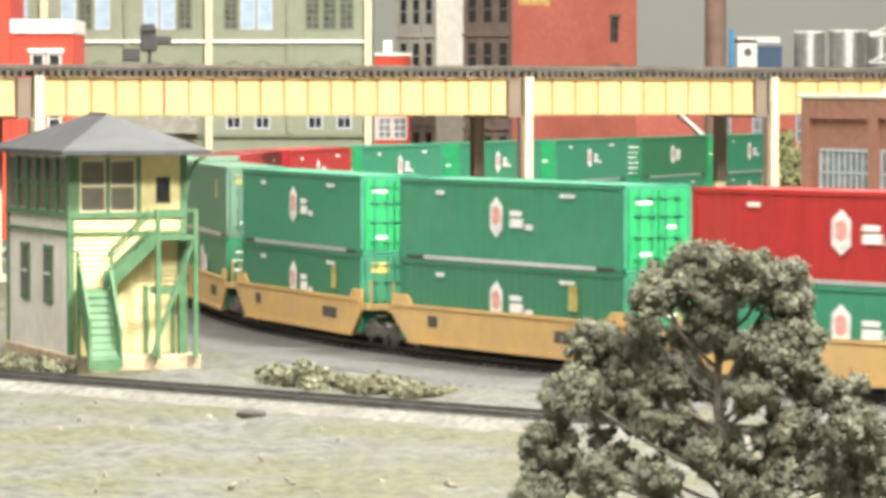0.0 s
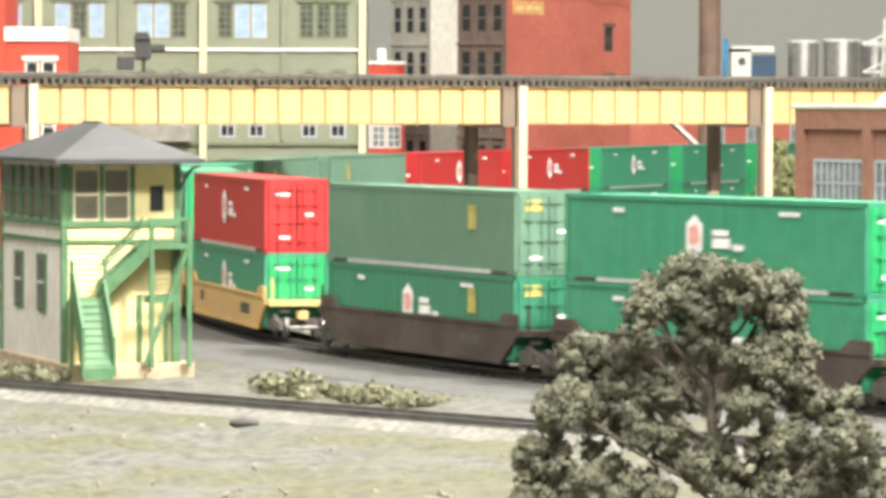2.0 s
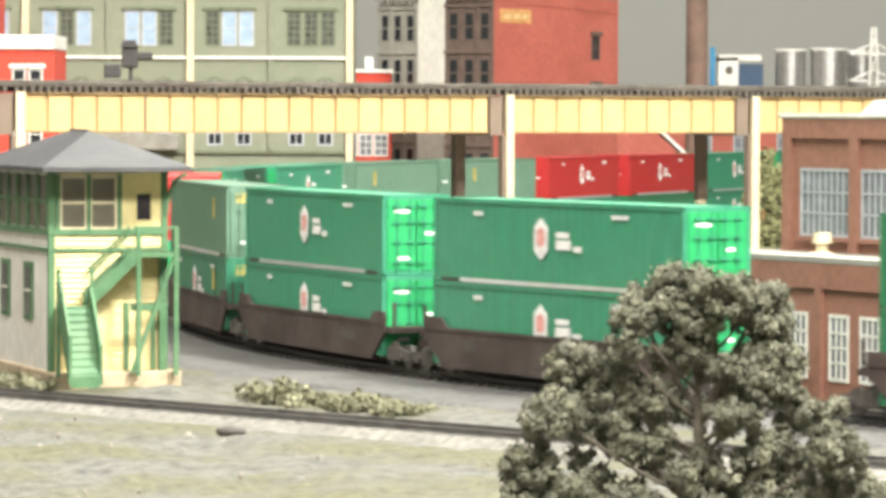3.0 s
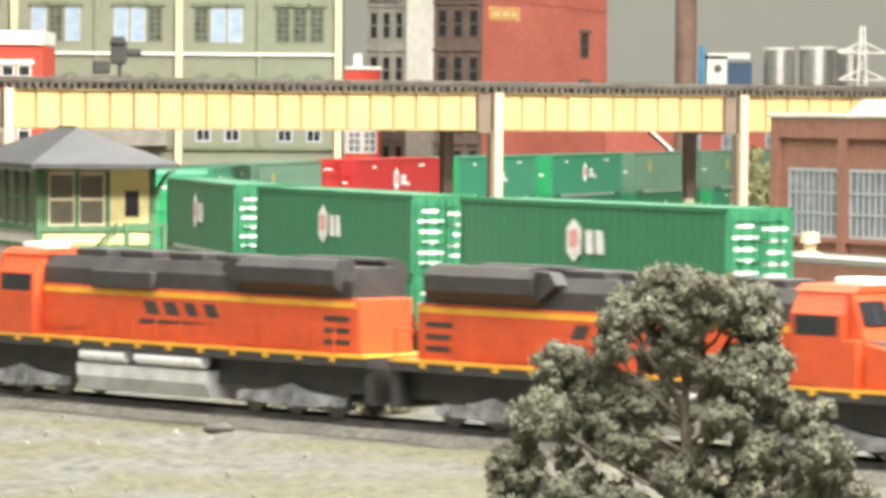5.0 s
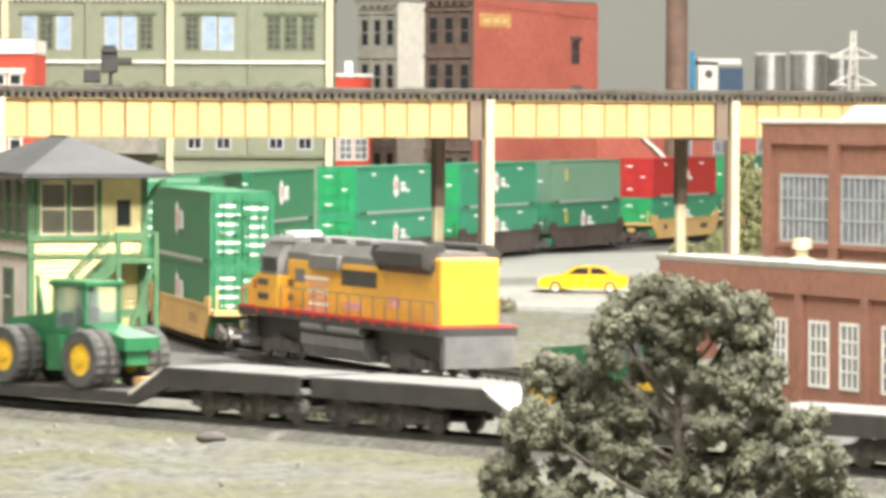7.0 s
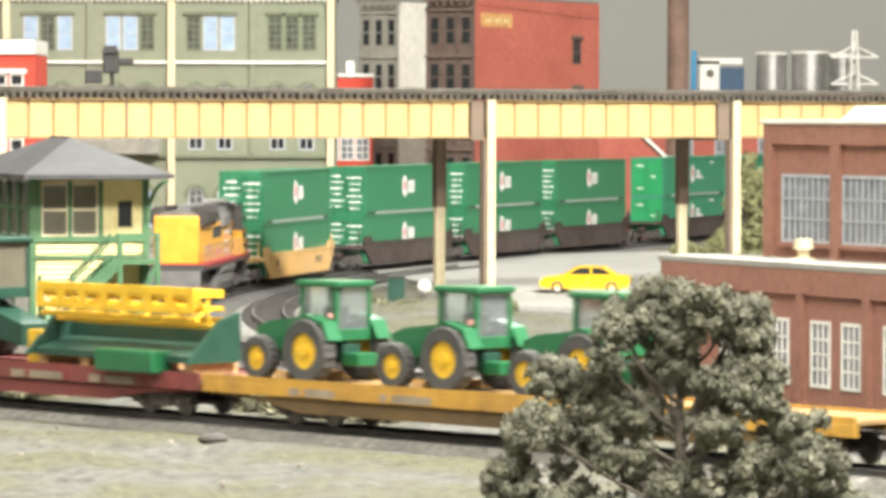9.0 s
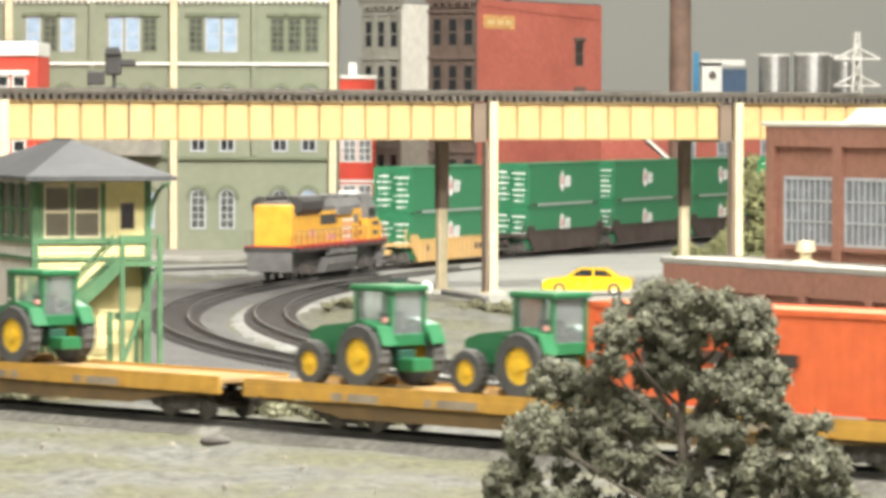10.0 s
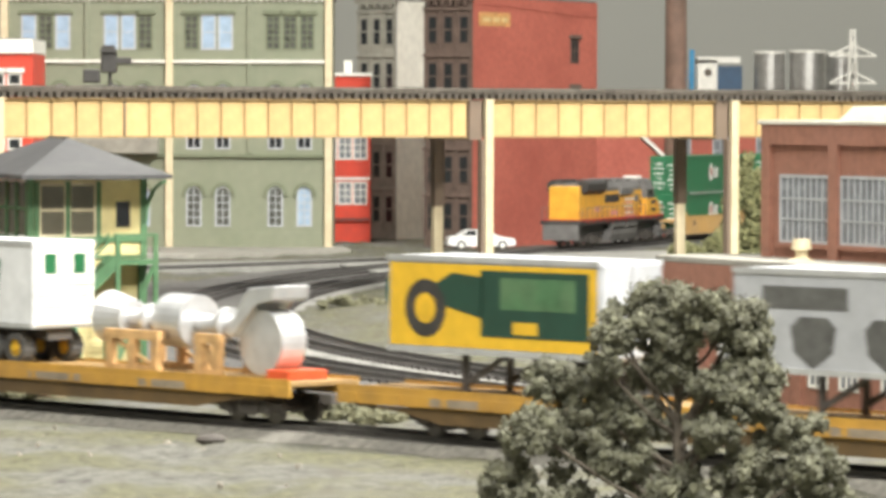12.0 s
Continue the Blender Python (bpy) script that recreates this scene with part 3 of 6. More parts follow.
def well_car(material, label, ribbed=False):
    c = thing("well_car", label, "railway wagon", "well cars")
    for s in (-1, 1):
        bm = P([(-8.5, 1.25), (-8.5, 2.0), (-7.4, 2.0), (-6.9, 1.62), (6.9, 1.62), (7.4, 2.0), (8.5, 2.0), (8.5, 1.25), (7.2, 0.28), (-7.2, 0.28)], s * 1.36 - 0.05, s * 1.36 + 0.05)
        box(bm, -8.5, 8.5, s * 1.39 - 0.07, s * 1.39 + 0.07, 1.55, 1.66)
        box(bm, -7.2, 7.2, s * 1.39 - 0.07, s * 1.39 + 0.07, 0.26, 0.4)
        if ribbed:
            for i in range(17):
                x = -7 + i * 0.875
                box(bm, x - 0.08, x + 0.08, s * 1.42 - 0.06, s * 1.42 + 0.06, 0.38, 1.56)
        part("side_sill", bm, material, c)
        bars("data_panel", [(-4.5 * s, 1.0, 0.9, 0.2), (5.3 * s, 1.1, 0.35, 0.2)], s * 1.412, s * 1.43, GRIME, c, "dark illegible data panel")
    part("floor", B(-7.2, 7.2, -1.3, 1.3, 0.26, 0.38), material, c)
    for s in (-1, 1):
        bm = B(min(s * 7.3, s * 9.0), max(s * 7.3, s * 9.0), -1.28, 1.28, 1.25, 1.45)
        box(bm, min(s * 8.9, s * 9.4), max(s * 8.9, s * 9.4), -0.2, 0.2, 0.75, 1.05)
        for y in (-1.15, 1.15):
            box(bm, s * 8.9 - 0.04, s * 8.9 + 0.04, y - 0.04, y + 0.04, 1.4, 2.35)
        part("end_platform", bm, material, c)
        bogie(c, s * 8.6)
    return c


# colour above, colour below, car, arc of the leading end of its load
BOX = {
    "green": container(GREEN, "sea-green corrugated container with a white emblem"),
    "dark": container(DKGREEN, "dark green container with white emblem and doors full of white lettering", busy_doors=True),
    "mid": container(MIDGREEN, "shaded bottle-green container with a white emblem", yellow_tag=True),
    "red": container(REDBOX, "deep red container with a white emblem"),
    "grey": container(GREYGREEN, "faded grey-green ribbed container", ribbed=True, yellow_tag=True, logo=False),
}
CAR = {"yellow": well_car(TTX, "weathered yellow well car carrying stacked containers"),
       "brown": well_car(BROWNCAR, "dark brown well car carrying stacked containers"),
       "ribbed": well_car(TTX, "yellow well car with ribbed sides", True)}
TRAIN = [("green", "green", "yellow", 222.5), ("dark", "green", "brown", 203.0), ("green", "green", "brown", 183.5), ("green", "green", "yellow", 164.0),
         ("green", "green", "yellow", 144.5), ("red", "dark", "yellow", 125.5), ("red", "green", "yellow", 107.0), ("grey", "green", "yellow", 88.0), ("grey", "dark", "yellow", 68.2),
         ("green", "mid", "yellow", 48.7), ("green", "mid", "yellow", 29.0), ("red", "green", "yellow", 9.2),
         ("grey", "mid", "brown", -15.0), ("green", "green", "brown", -34.3), ("green", "green", "brown", -54.5),
         ("dark", "dark", "brown", -80.0), ("dark", "dark", "brown", -99.4), ("dark", "dark", "brown", -119.0), ("dark", "dark", "ribbed", -142.7)]
used = set()


def fresh(table, key):
    """The first of a kind itself, then copies of it."""
    if key in used:
        return copy_thing(table[key], Matrix())
    used.add(key)
    return table[key]


LOADS = []
for up, low, car, lead in TRAIN:
    mid = lead - 8.08
    on_loop(fresh(CAR, car), mid)
    LOADS.append((fresh(BOX, low), mid, 0.39))
    LOADS.append((fresh(BOX, up), mid, 3.31))
for ob, mid, z in LOADS:
    MOVERS.append((ob, [(t, Matrix.Translation((0, 0, z * S)) @ m) for t, m in loop_rows(mid)]))


def railing(parent, x0, x1, y, z, n, material=BLACK, h=1.0):
    bm = bmesh.new()
    for i in range(n):
        x = x0 + (x1 - x0) * i / (n - 1)
        box(bm, x - 0.02, x + 0.02, y - 0.02, y + 0.02, z, z + h)
    box(bm, x0, x1, y - 0.02, y + 0.02, z + h - 0.035, z + h)
    return part("handrail", bm, material, parent)


def locomotive(paint, roof, stripe, truck, label, flag=False):
    """A six-axle diesel, nose towards +x, 21 m long."""
    c = thing("locomotive", label, "locomotive", "locomotives")
    part("underframe", B(-10.2, 9.1, -0.85, 0.85, 0.75, 1.62), BLACK, c)
    part("frame", B(-10.5, 9.6, -1.5, 1.5, 1.6, 1.9), BLACK, c)
    part("sill_stripe", B(-10.4, 9.65, -1.525, 1.525, 1.86, 1.95), stripe, c)
    for s in (-1, 1):
        for x in np.arange(-9.0, 9.0, 1.5):
            part("sill_bracket", B(x - 0.12, x + 0.12, s * 1.49 - 0.04, s * 1.49 + 0.04, 1.72, 1.86), stripe, c)
    part("hood", B(-9.7, 5.2, -1.1, 1.1, 1.9, 3.6 if not flag else 3.85, 0.06), paint, c)
    if flag:
        part("hood_end", B(-9.78, -9.2, -1.12, 1.12, 1.9, 4.3, 0.08), paint, c)
    if not flag:
        part("hood_stripe", B(-9.6, 5.2, -1.115, 1.115, 3.32, 3.5), stripe, c)
    part("hood_top", P([(-1.08, 3.6), (-1.08, 4.1), (-0.8, 4.5), (0.8, 4.5), (1.08, 4.1), (1.08, 3.6)], -9.2 if flag else -9.4, 5.2, "x"), roof, c)
    for s in (-1, 1):
        part("radiator", P([(s * 0.9, 3.55), (s * 1.5, 4.0), (s * 1.52, 4.45), (s * 1.3, 4.66), (s * 0.6, 4.66)], -9.0, -4.6, "x"), BLACK, c)
        part("radiator_top", P([(s * 0.55, 4.66), (s * 1.3, 4.66), (s * 1.2, 4.74), (s * 0.6, 4.74)], -8.9, -4.9, "x"), BLACK, c)
        part("radiator_end", P([(-4.6, 3.75), (-4.6, 4.66), (-4.05, 4.66), (-3.75, 4.3)], s * 1.1 - 0.25, s * 1.1 + 0.25), BLACK, c)
        part("blower_duct", B(-0.4, 2.6, min(s * 1.0, s * 1.3), max(s * 1.0, s * 1.3), 3.55, 4.1, 0.05), roof, c)
    for x in (-3.4, -1.2, 1.2, 3.4):
        part("exhaust", B(x - 0.8, x + 0.8, -0.6, 0.6, 4.48, 4.72, 0.05), roof, c)
    top = roof if flag else paint
    part("cab", B(5.2, 7.55, -1.52, 1.52, 1.9, 3.25, 0.05), paint, c)
    part("cab_upper", P([(-1.52, 3.22), (-1.5, 3.9), (-1.12, 4.5), (1.12, 4.5), (1.5, 3.9), (1.52, 3.22)], 5.2, 7.05, "x"), top, c)
    # the raked front of the cab over the nose
    part("cab_front", P([(7.0, 3.2), (7.0, 4.5), (7.15, 4.5), (7.62, 3.2)], -1.3, 1.3), top, c)
    part("cab_roof", P([(-1.2, 4.48), (-0.95, 4.66), (0.95, 4.66), (1.2, 4.48)], 5.1, 7.2, "x"), top, c)
    part("air_conditioner", B(5.9, 7.0, -0.55, 0.55, 4.62, 4.84, 0.05), TRIM_WHITE, c, "white rooftop air conditioner")
    for s in (-1, 1):
        part("cab_window", B(5.35, 6.85, min(s * 1.46, s * 1.53), max(s * 1.46, s * 1.53), 3.32, 3.86, 0.02), GLASSDARK, c)
        part("sand_grille", B(3.0, 4.9, min(s * 1.09, s * 1.13), max(s * 1.09, s * 1.13), 2.2, 3.0), paint, c)
        # windscreen pane and the side light beside it, lying on the raked front
        part("windscreen", P([(7.26, 4.26), (7.50, 3.62), (7.53, 3.62), (7.29, 4.26)], min(s * 0.12, s * 1.18), max(s * 0.12, s * 1.18)), GLASSDARK, c)
        part("wiper", P([(7.35, 4.1), (7.54, 3.6), (7.56, 3.6), (7.37, 4.1)], s * 0.62 - 0.02, s * 0.62 + 0.02), BLACK, c)
        part("cab_door", B(5.4, 6.05, min(s * 1.5, s * 1.54), max(s * 1.5, s * 1.54), 2.0, 3.15, 0.01), paint, c)
        if flag:
            part("side_grille", B(-3.8, -0.4, min(s * 1.1, s * 1.13), max(s * 1.1, s * 1.13), 3.05, 3.62), BLACK, c)
            for z in (2.25, 2.8):
                part("vent", B(4.5, 5.1, min(s * 1.1, s * 1.13), max(s * 1.1, s * 1.13), z, z + 0.26), GRIME, c)
                part("vent", B(6.2, 7.3, min(s * 1.52, s * 1.545), max(s * 1.52, s * 1.545), z, z + 0.24), GRIME, c)
            part("warning_plate", B(7.7, 8.3, min(s * 1.3, s * 1.335), max(s * 1.3, s * 1.335), 2.6, 2.95), REDBOX, c)
    bm = P([(7.5, 1.9), (7.5, 3.2), (8.75, 3.0), (9.1, 2.65), (9.2, 1.9)], -1.3, 1.3)
    bmesh.ops.bevel(bm, geom=list(bm.edges), offset=0.07, segments=2, affect="EDGES", profile=0.5)
    part("nose", bm, paint, c)
    part("glare_panel", P([(7.6, 3.19), (7.6, 3.22), (8.55, 3.07), (8.55, 3.03)], -1.12, 1.12), BLACK if not flag else LOCO_GREY, c, "dull black anti-glare panel")
    part("nose_door", P([(9.12, 2.6), (9.19, 2.0), (9.23, 2.0), (9.16, 2.6)], 0.35, 0.95), paint, c)
    part("headlight", P([(8.9, 2.75), (8.95, 2.98), (9.12, 2.82), (9.14, 2.7)], -0.28, 0.28), LOGO_WHITE, c)
    for s in (-1, 1):
        part("ditch_light", B(9.5, 9.6, s * 1.0 - 0.12, s * 1.0 + 0.12, 1.7, 1.86), LOGO_WHITE, c)
        part("number_board", P([(8.72, 2.95), (8.8, 3.12), (9.0, 2.98), (9.02, 2.75)], s * 0.72 - 0.24, s * 0.72 + 0.24), LOGO_DARK, c)
        for z in (2.15, 2.5):
            part("grab_iron", Cy((9.24, s * 1.15, z), (9.24, s * 0.6, z), 0.025, seg=5), stripe, c)
        for x, y in ((9.5, 1.35), (9.55, 0.55)):
            part("stanchion", Cy((x, s * y, 1.6), (x, s * y, 2.6), 0.035, seg=6), stripe, c)
        part("front_rail", Cy((9.55, s * 0.55, 2.6), (9.5, s * 1.35, 2.6), 0.035, seg=6), stripe, c)
        for z in (0.45, 0.85, 1.25):
            part("step", B(8.9, 9.5, min(s * 1.25, s * 1.5), max(s * 1.25, s * 1.5), z, z + 0.06), GREYTRUCK, c)
    part("nose_emblem", P([(9.16, 2.45), (9.2, 2.1), (9.22, 2.1), (9.18, 2.45)], -0.5, 0.2), stripe, c)
    part("pilot", P([(9.1, 0.3), (9.75, 0.3), (9.6, 1.3), (9.1, 1.5)], -1.3, 1.3), BLACK if not flag else LOCO_GREY, c)
    part("front_step", B(9.2, 9.62, -1.45, 1.45, 1.5, 1.6), stripe if not flag else LOCO_GREY, c)
    part("rear_pilot", B(-10.6, -10.2, -1.3, 1.3, 0.5, 1.6), BLACK if not flag else LOCO_GREY, c)
    part("fuel_tank", P([(-1.35, 0.75), (-1.15, 0.3), (1.15, 0.3), (1.35, 0.75), (1.35, 1.15), (-1.35, 1.15)], -3.1, 3.2, "x"), SILVER if not flag else LOCO_GREY, c, "dull silver fuel tank" if not flag else "")
    for s in (-1, 1):
        part("air_tank", Cy((-3.0, s * 1.3, 1.42), (0.2, s * 1.3, 1.42), 0.21, seg=12), BRIGHT if not flag else LOCO_GREY, c)
        part("air_tank", Cy((0.7, s * 1.3, 1.42), (2.9, s * 1.3, 1.42), 0.21, seg=12), BRIGHT if not flag else LOCO_GREY, c)
    for x in (-6.6, 6.4):
        bogie(c, x, 3, truck, 0.53, 1.85)
    for s in (-1, 1):
        railing(c, -10.2, 5.0, s * 1.48, 1.95, 14, paint if not flag else LOCO_GREY, 0.85)
        bm = bmesh.new()
        y0, y1 = s * 1.102, s * 1.118
        if not flag:
            # slanted illegible lettering over a long swoosh
            for i, ww in enumerate((0.62, 0.62, 0.5, 0.55)):
                x = -0.2 - i * 0.95
                part("letter", P([(x - ww / 2 - 0.1, 2.78), (x + ww / 2 - 0.1, 2.78), (x + ww / 2 + 0.15, 3.2), (x - ww / 2 + 0.15, 3.2)], min(y0, y1), max(y0, y1)), LOGO_DARK, c, "dark illegible slanted letter")
            part("swoosh", P([(0.4, 2.48), (0.4, 2.64), (-3.4, 2.6)], min(y0, y1), max(y0, y1)), LOGO_DARK, c)
            bm.free()
            for z in (2.2, 2.55, 2.9):
                part("louvre", B(-9.3, -8.2, min(y0, y1), max(y0, y1), z, z + 0.16), LOGO_DARK, c)
            for x in (-7.6, -6.4, -5.2, 1.6):
                part("hood_door", B(x, x + 0.9, min(s * 1.09, s * 1.13), max(s * 1.09, s * 1.13), 2.05, 3.2), paint, c)
        else:
            for k in range(6):
                part("flag_stripe", B(1.0, 3.4, min(y0, y1), max(y0, y1), 1.95 + k * 0.24, 2.07 + k * 0.24), LOGO_RED if k % 2 == 0 else LOGO_WHITE, c)
            part("flag_field", B(3.4, 4.4, min(y0, y1), max(y0, y1), 2.2, 3.5), LOCO_GREY, c)
            bm.free()
            bars("lettering", [(-1.5, 2.3, 0.9, 0.16), (-5.5, 2.6, 0.5, 0.2)], y0, y1, LOGO_RED, c, "red illegible lettering bar")
    return c


loco = locomotive(LOCO_ORANGE, BLACK, LOCO_YELLOW, GREYTRUCK, "bright orange diesel locomotive with black roof and grey trucks")
on_near(loco, -2.2)
loco2 = copy_thing(loco, Matrix())
tagged(loco2, "bright orange diesel locomotive coupled with its cab to the rear")
MOVERS.append((loco2, [(t, m @ pose(0, 0, 0, 0, 0, 180)) for t, m in near_rows(19.7)]))
up = locomotive(LOCO_YELLOW, LOCO_GREY, REDBOX, GRIME, "yellow diesel locomotive with grey roof and a painted flag", True)
on_loop(up, -173.8, 7.0)


DECK = 1.32  # height of the flat cars' decks


def flat_car(material, label, length, deck=DECK):
    c = thing("flat_car", label, "railway wagon", "flat cars")
    l = length / 2
    part("deck", B(-l, l, -1.36, 1.36, deck - 0.14, deck, 0.02), DECKWOOD if material is FLATYELLOW else REDCAR, c)
    for s in (-1, 1):
        part("deck_edge", B(-l, l, s * 1.39 - 0.03, s * 1.39 + 0.03, deck - 0.12, deck + 0.09), material, c)
        for x in np.arange(-l + 0.8, l - 0.4, 1.9):
            part("stake_pocket", B(x - 0.1, x + 0.1, s * 1.445 - 0.02, s * 1.445 + 0.02, deck - 0.4, deck - 0.16), material, c)
    for s in (-1, 1):
        part("side_sill", B(-l, l, s * 1.38 - 0.05, s * 1.38 + 0.05, deck - 0.46, deck - 0.12, 0.015), material, c)
        # lower sill of the yellow cars darkened to ochre for the shadow there
        part("fish_belly_sill", P([(l - 0.3, deck - 0.5), (-l + 0.3, deck - 0.5), (-l + 2.6, deck - 0.62), (-l + 4.4, deck - 0.92), (l - 4.4, deck - 0.92), (l - 2.6, deck - 0.62)], s * 1.3 - 0.05, s * 1.3 + 0.05), SILLSHADE if material is FLATYELLOW else material, c)
        bars("data_panel", [(-l * 0.55, deck - 0.29, 1.1, 0.12), (-l * 0.15, deck - 0.29, 1.3, 0.12), (l * 0.3, deck - 0.29, 1.2, 0.12), (l * 0.62, deck - 0.29, 1.0, 0.12)], s * 1.432, s * 1.445, PANELGREY, c, "grey illegible data panel")
    part("centre_sill", B(-l + 2, l - 2, -0.4, 0.4, 0.4, deck - 0.1), GRIME, c)
    for s in (-1, 1):
        part("coupler", B(min(s * l, s * (l + 0.55)), max(s * l, s * (l + 0.55)), -0.2, 0.2, 0.65, 0.95), GRIME, c)
        bogie(c, l - 4.4 if s > 0 and length > 20 else s * (l - 2.2))
    return c


def depressed_car(left, well, right, label):
    """Low deck of length well between two high ends over the bogies."""
    c = thing("depressed_flat_car", label, "railway wagon", "heavy-duty flat cars")
    l = (left + well + right) / 2
    p, q = -l + left, l - right
    for s in (-1, 1):
        part("side_beam", P([(-l, 0.9), (-l, 1.45), (p, 1.45), (p + 1.6, 0.62), (q - 1.6, 0.62), (q, 1.45), (l, 1.45), (l, 0.9), (q - 0.2, 0.85), (q - 1.4, 0.25), (p + 1.4, 0.25), (p - 0.2, 0.85)][::-1], s * 1.36 - 0.08, s * 1.36 + 0.08), BLACK, c)
    part("low_deck", B(p + 1.5, q - 1.5, -1.4, 1.4, 0.5, 0.64), GRIME, c)
    for s, e, x0, x1 in ((-1, p, -l, p), (1, q, q, l)):
        part("high_deck", B(x0, x1, -1.4, 1.4, 1.40, 1.5), LOCO_GREY, c)
        part("ramp", P([(e, 1.5), (e - s * 1.6, 0.66), (e - s * 1.6, 0.55), (e - s * 0.2, 1.3)], -1.46, 1.46), TRIM_WHITE, c, "worn white ramp plate")
        for x in (1.6, 3.9):
            bogie(c, s * (l - x))
    return c


def wheel(parent, x, y, z, r, w, hub=TR_YELLOW):
    bm = ring(bmesh.new(), 0, 0, 0, r * 0.58, r, w, 40, 0.05)
    o = part("wheel", bm, RUBBER, parent)
    o.matrix_basis = pose(x * S, y * S, z * S)
    bm = cyl(bmesh.new(), (0, -w * 0.32, 0), (0, w * 0.32, 0), r * 0.59, seg=20)
    cyl(bm, (0, -w * 0.5, 0), (0, w * 0.5, 0), r * 0.2, seg=10)
    for i in range(6):
        a = 2 * math.pi * i / 6
        cyl(bm, (r * 0.38 * math.cos(a), -w * 0.36, r * 0.38 * math.sin(a)), (r * 0.38 * math.cos(a), w * 0.36, r * 0.38 * math.sin(a)), r * 0.06, seg=6)
    part("rim", bm, hub, o, "yellow wheel rim")
    return o


def cab(parent, x0, x1, w, z0, z1, paint=TR_GREEN, glass=CLEARGLASS):
    bm = bmesh.new()
    for x in (x0 + 0.06, x1 - 0.06):
        for y in (-w + 0.06, w - 0.06):
            box(bm, x - 0.06, x + 0.06, y - 0.06, y + 0.06, z0, z1)
    box(bm, x0, x1, -w, w, z0, z0 + 0.35, 0.03)
    part("cab_frame", bm, paint, parent)
    part("cab_glass", B(x0 + 0.05, x1 - 0.05, -w + 0.05, w - 0.05, z0 + 0.35, z1), glass, parent, "cab glazing")
    part("seat", B(x0 + 0.5, x0 + 1.0, -0.25, 0.25, z0 + 0.3, z0 + 1.0, 0.05), BLACK, parent)
    part("cab_roof", B(x0 - 0.12, x1 + 0.15, -w - 0.08, w + 0.08, z1, z1 + 0.2, 0.07), paint, parent)


def tractor():
    """A row-crop tractor, front towards +x, big rear axle at x = 0."""
    c = thing("tractor", "green farm tractor with yellow wheel rims, chained on a flat car", "tractor", "tractors on flat cars")
    part("hood", P([(0.7, 1.1), (0.7, 1.95), (2.6, 1.75), (3.15, 1.55), (3.15, 1.0), (2.7, 0.8)], -0.42, 0.42), TR_GREEN, c)
    part("grille", B(3.14, 3.2, -0.35, 0.35, 0.95, 1.5), BLACK, c)
    part("chassis", B(-0.7, 2.9, -0.35, 0.35, 0.6, 1.15, 0.05), TR_DARK, c)
    part("exhaust", Cy((1.5, -0.5, 1.8), (1.5, -0.5, 2.95), 0.06, seg=8), BLACK, c)
    cab(c, -0.75, 0.85, 0.72, 1.25, 2.85)
    for s in (-1, 1):
        part("fender", P([(-1.05, 1.3), (-0.75, 1.85), (0.0, 2.05), (0.75, 1.85), (0.75, 1.75), (0, 1.95), (-0.7, 1.75), (-0.95, 1.3)], s * 1.0 - 0.28, s * 1.0 + 0.28), TR_GREEN, c)
        part("step", B(0.75, 1.1, s * 0.75 - 0.15, s * 0.75 + 0.15, 0.5, 1.3), TR_GREEN, c)
        wheel(c, 0, s * 1.12, 0.95, 0.95, 0.52)
        wheel(c, 2.35, s * 0.98, 0.66, 0.66, 0.42)
        part("light", B(-0.62, -0.5, s * 0.78 - 0.06, s * 0.78 + 0.06, 1.95, 2.1), LOGO_RED, c)
    part("hitch", B(-1.4, -0.7, -0.4, 0.4, 0.5, 0.9, 0.05), TR_GREEN, c)
    part("chock", B(0.95, 1.4, -1.2, 1.2, 0.0, 0.25), WOOD, c)
    return c


def articulated_tractor():
    c = thing("articulated_tractor", "large green four-wheel-drive tractor with dual yellow wheels", "tractor", "tractors on flat cars")
    part("hood", P([(-0.2, 1.3), (-0.2, 2.3), (2.6, 2.05), (2.7, 1.3)], -0.5, 0.5), TR_GREEN, c)
    part("grille", B(2.66, 2.74, -0.42, 0.42, 1.35, 2.0), BLACK, c)
    part("chassis", B(-3.4, 2.6, -0.45, 0.45, 0.7, 1.35, 0.05), TR_GREEN, c)
    part("rear_deck", P([(-3.6, 1.2), (-3.6, 1.6), (-1.6, 2.0), (-1.6, 1.2)], -0.7, 0.7), TR_GREEN, c)
    cab(c, -1.65, 0.0, 0.75, 1.5, 3.15)
    part("ladder", B(-0.9, -0.2, 0.75, 1.1, 0.5, 1.6), TR_GREEN, c)
    for x in (1.6, -2.3):
        for y in (-1.3, -0.75, 0.75, 1.3):
            wheel(c, x, y, 0.92, 0.92, 0.46)
    part("timber", B(-4.1, -3.3, -1.25, 0.1, 0.0, 0.35), WOOD, c, "pale wooden blocking")
    return c


on_near(depressed_car(6.2, 9.8, 5.0, "black depressed-centre flat car with worn white ramps"), 43.4)
on_near(depressed_car(8.6, 9.8, 7.4, "longer black depressed-centre flat car with worn white ramps"), 67.4)
at1 = articulated_tractor()
at2 = copy_thing(at1, Matrix())


def ride(ob, u, z):
    MOVERS.append((ob, [(t, Matrix.Translation((0, 0, z * S)) @ m) for t, m in near_rows(u)]))


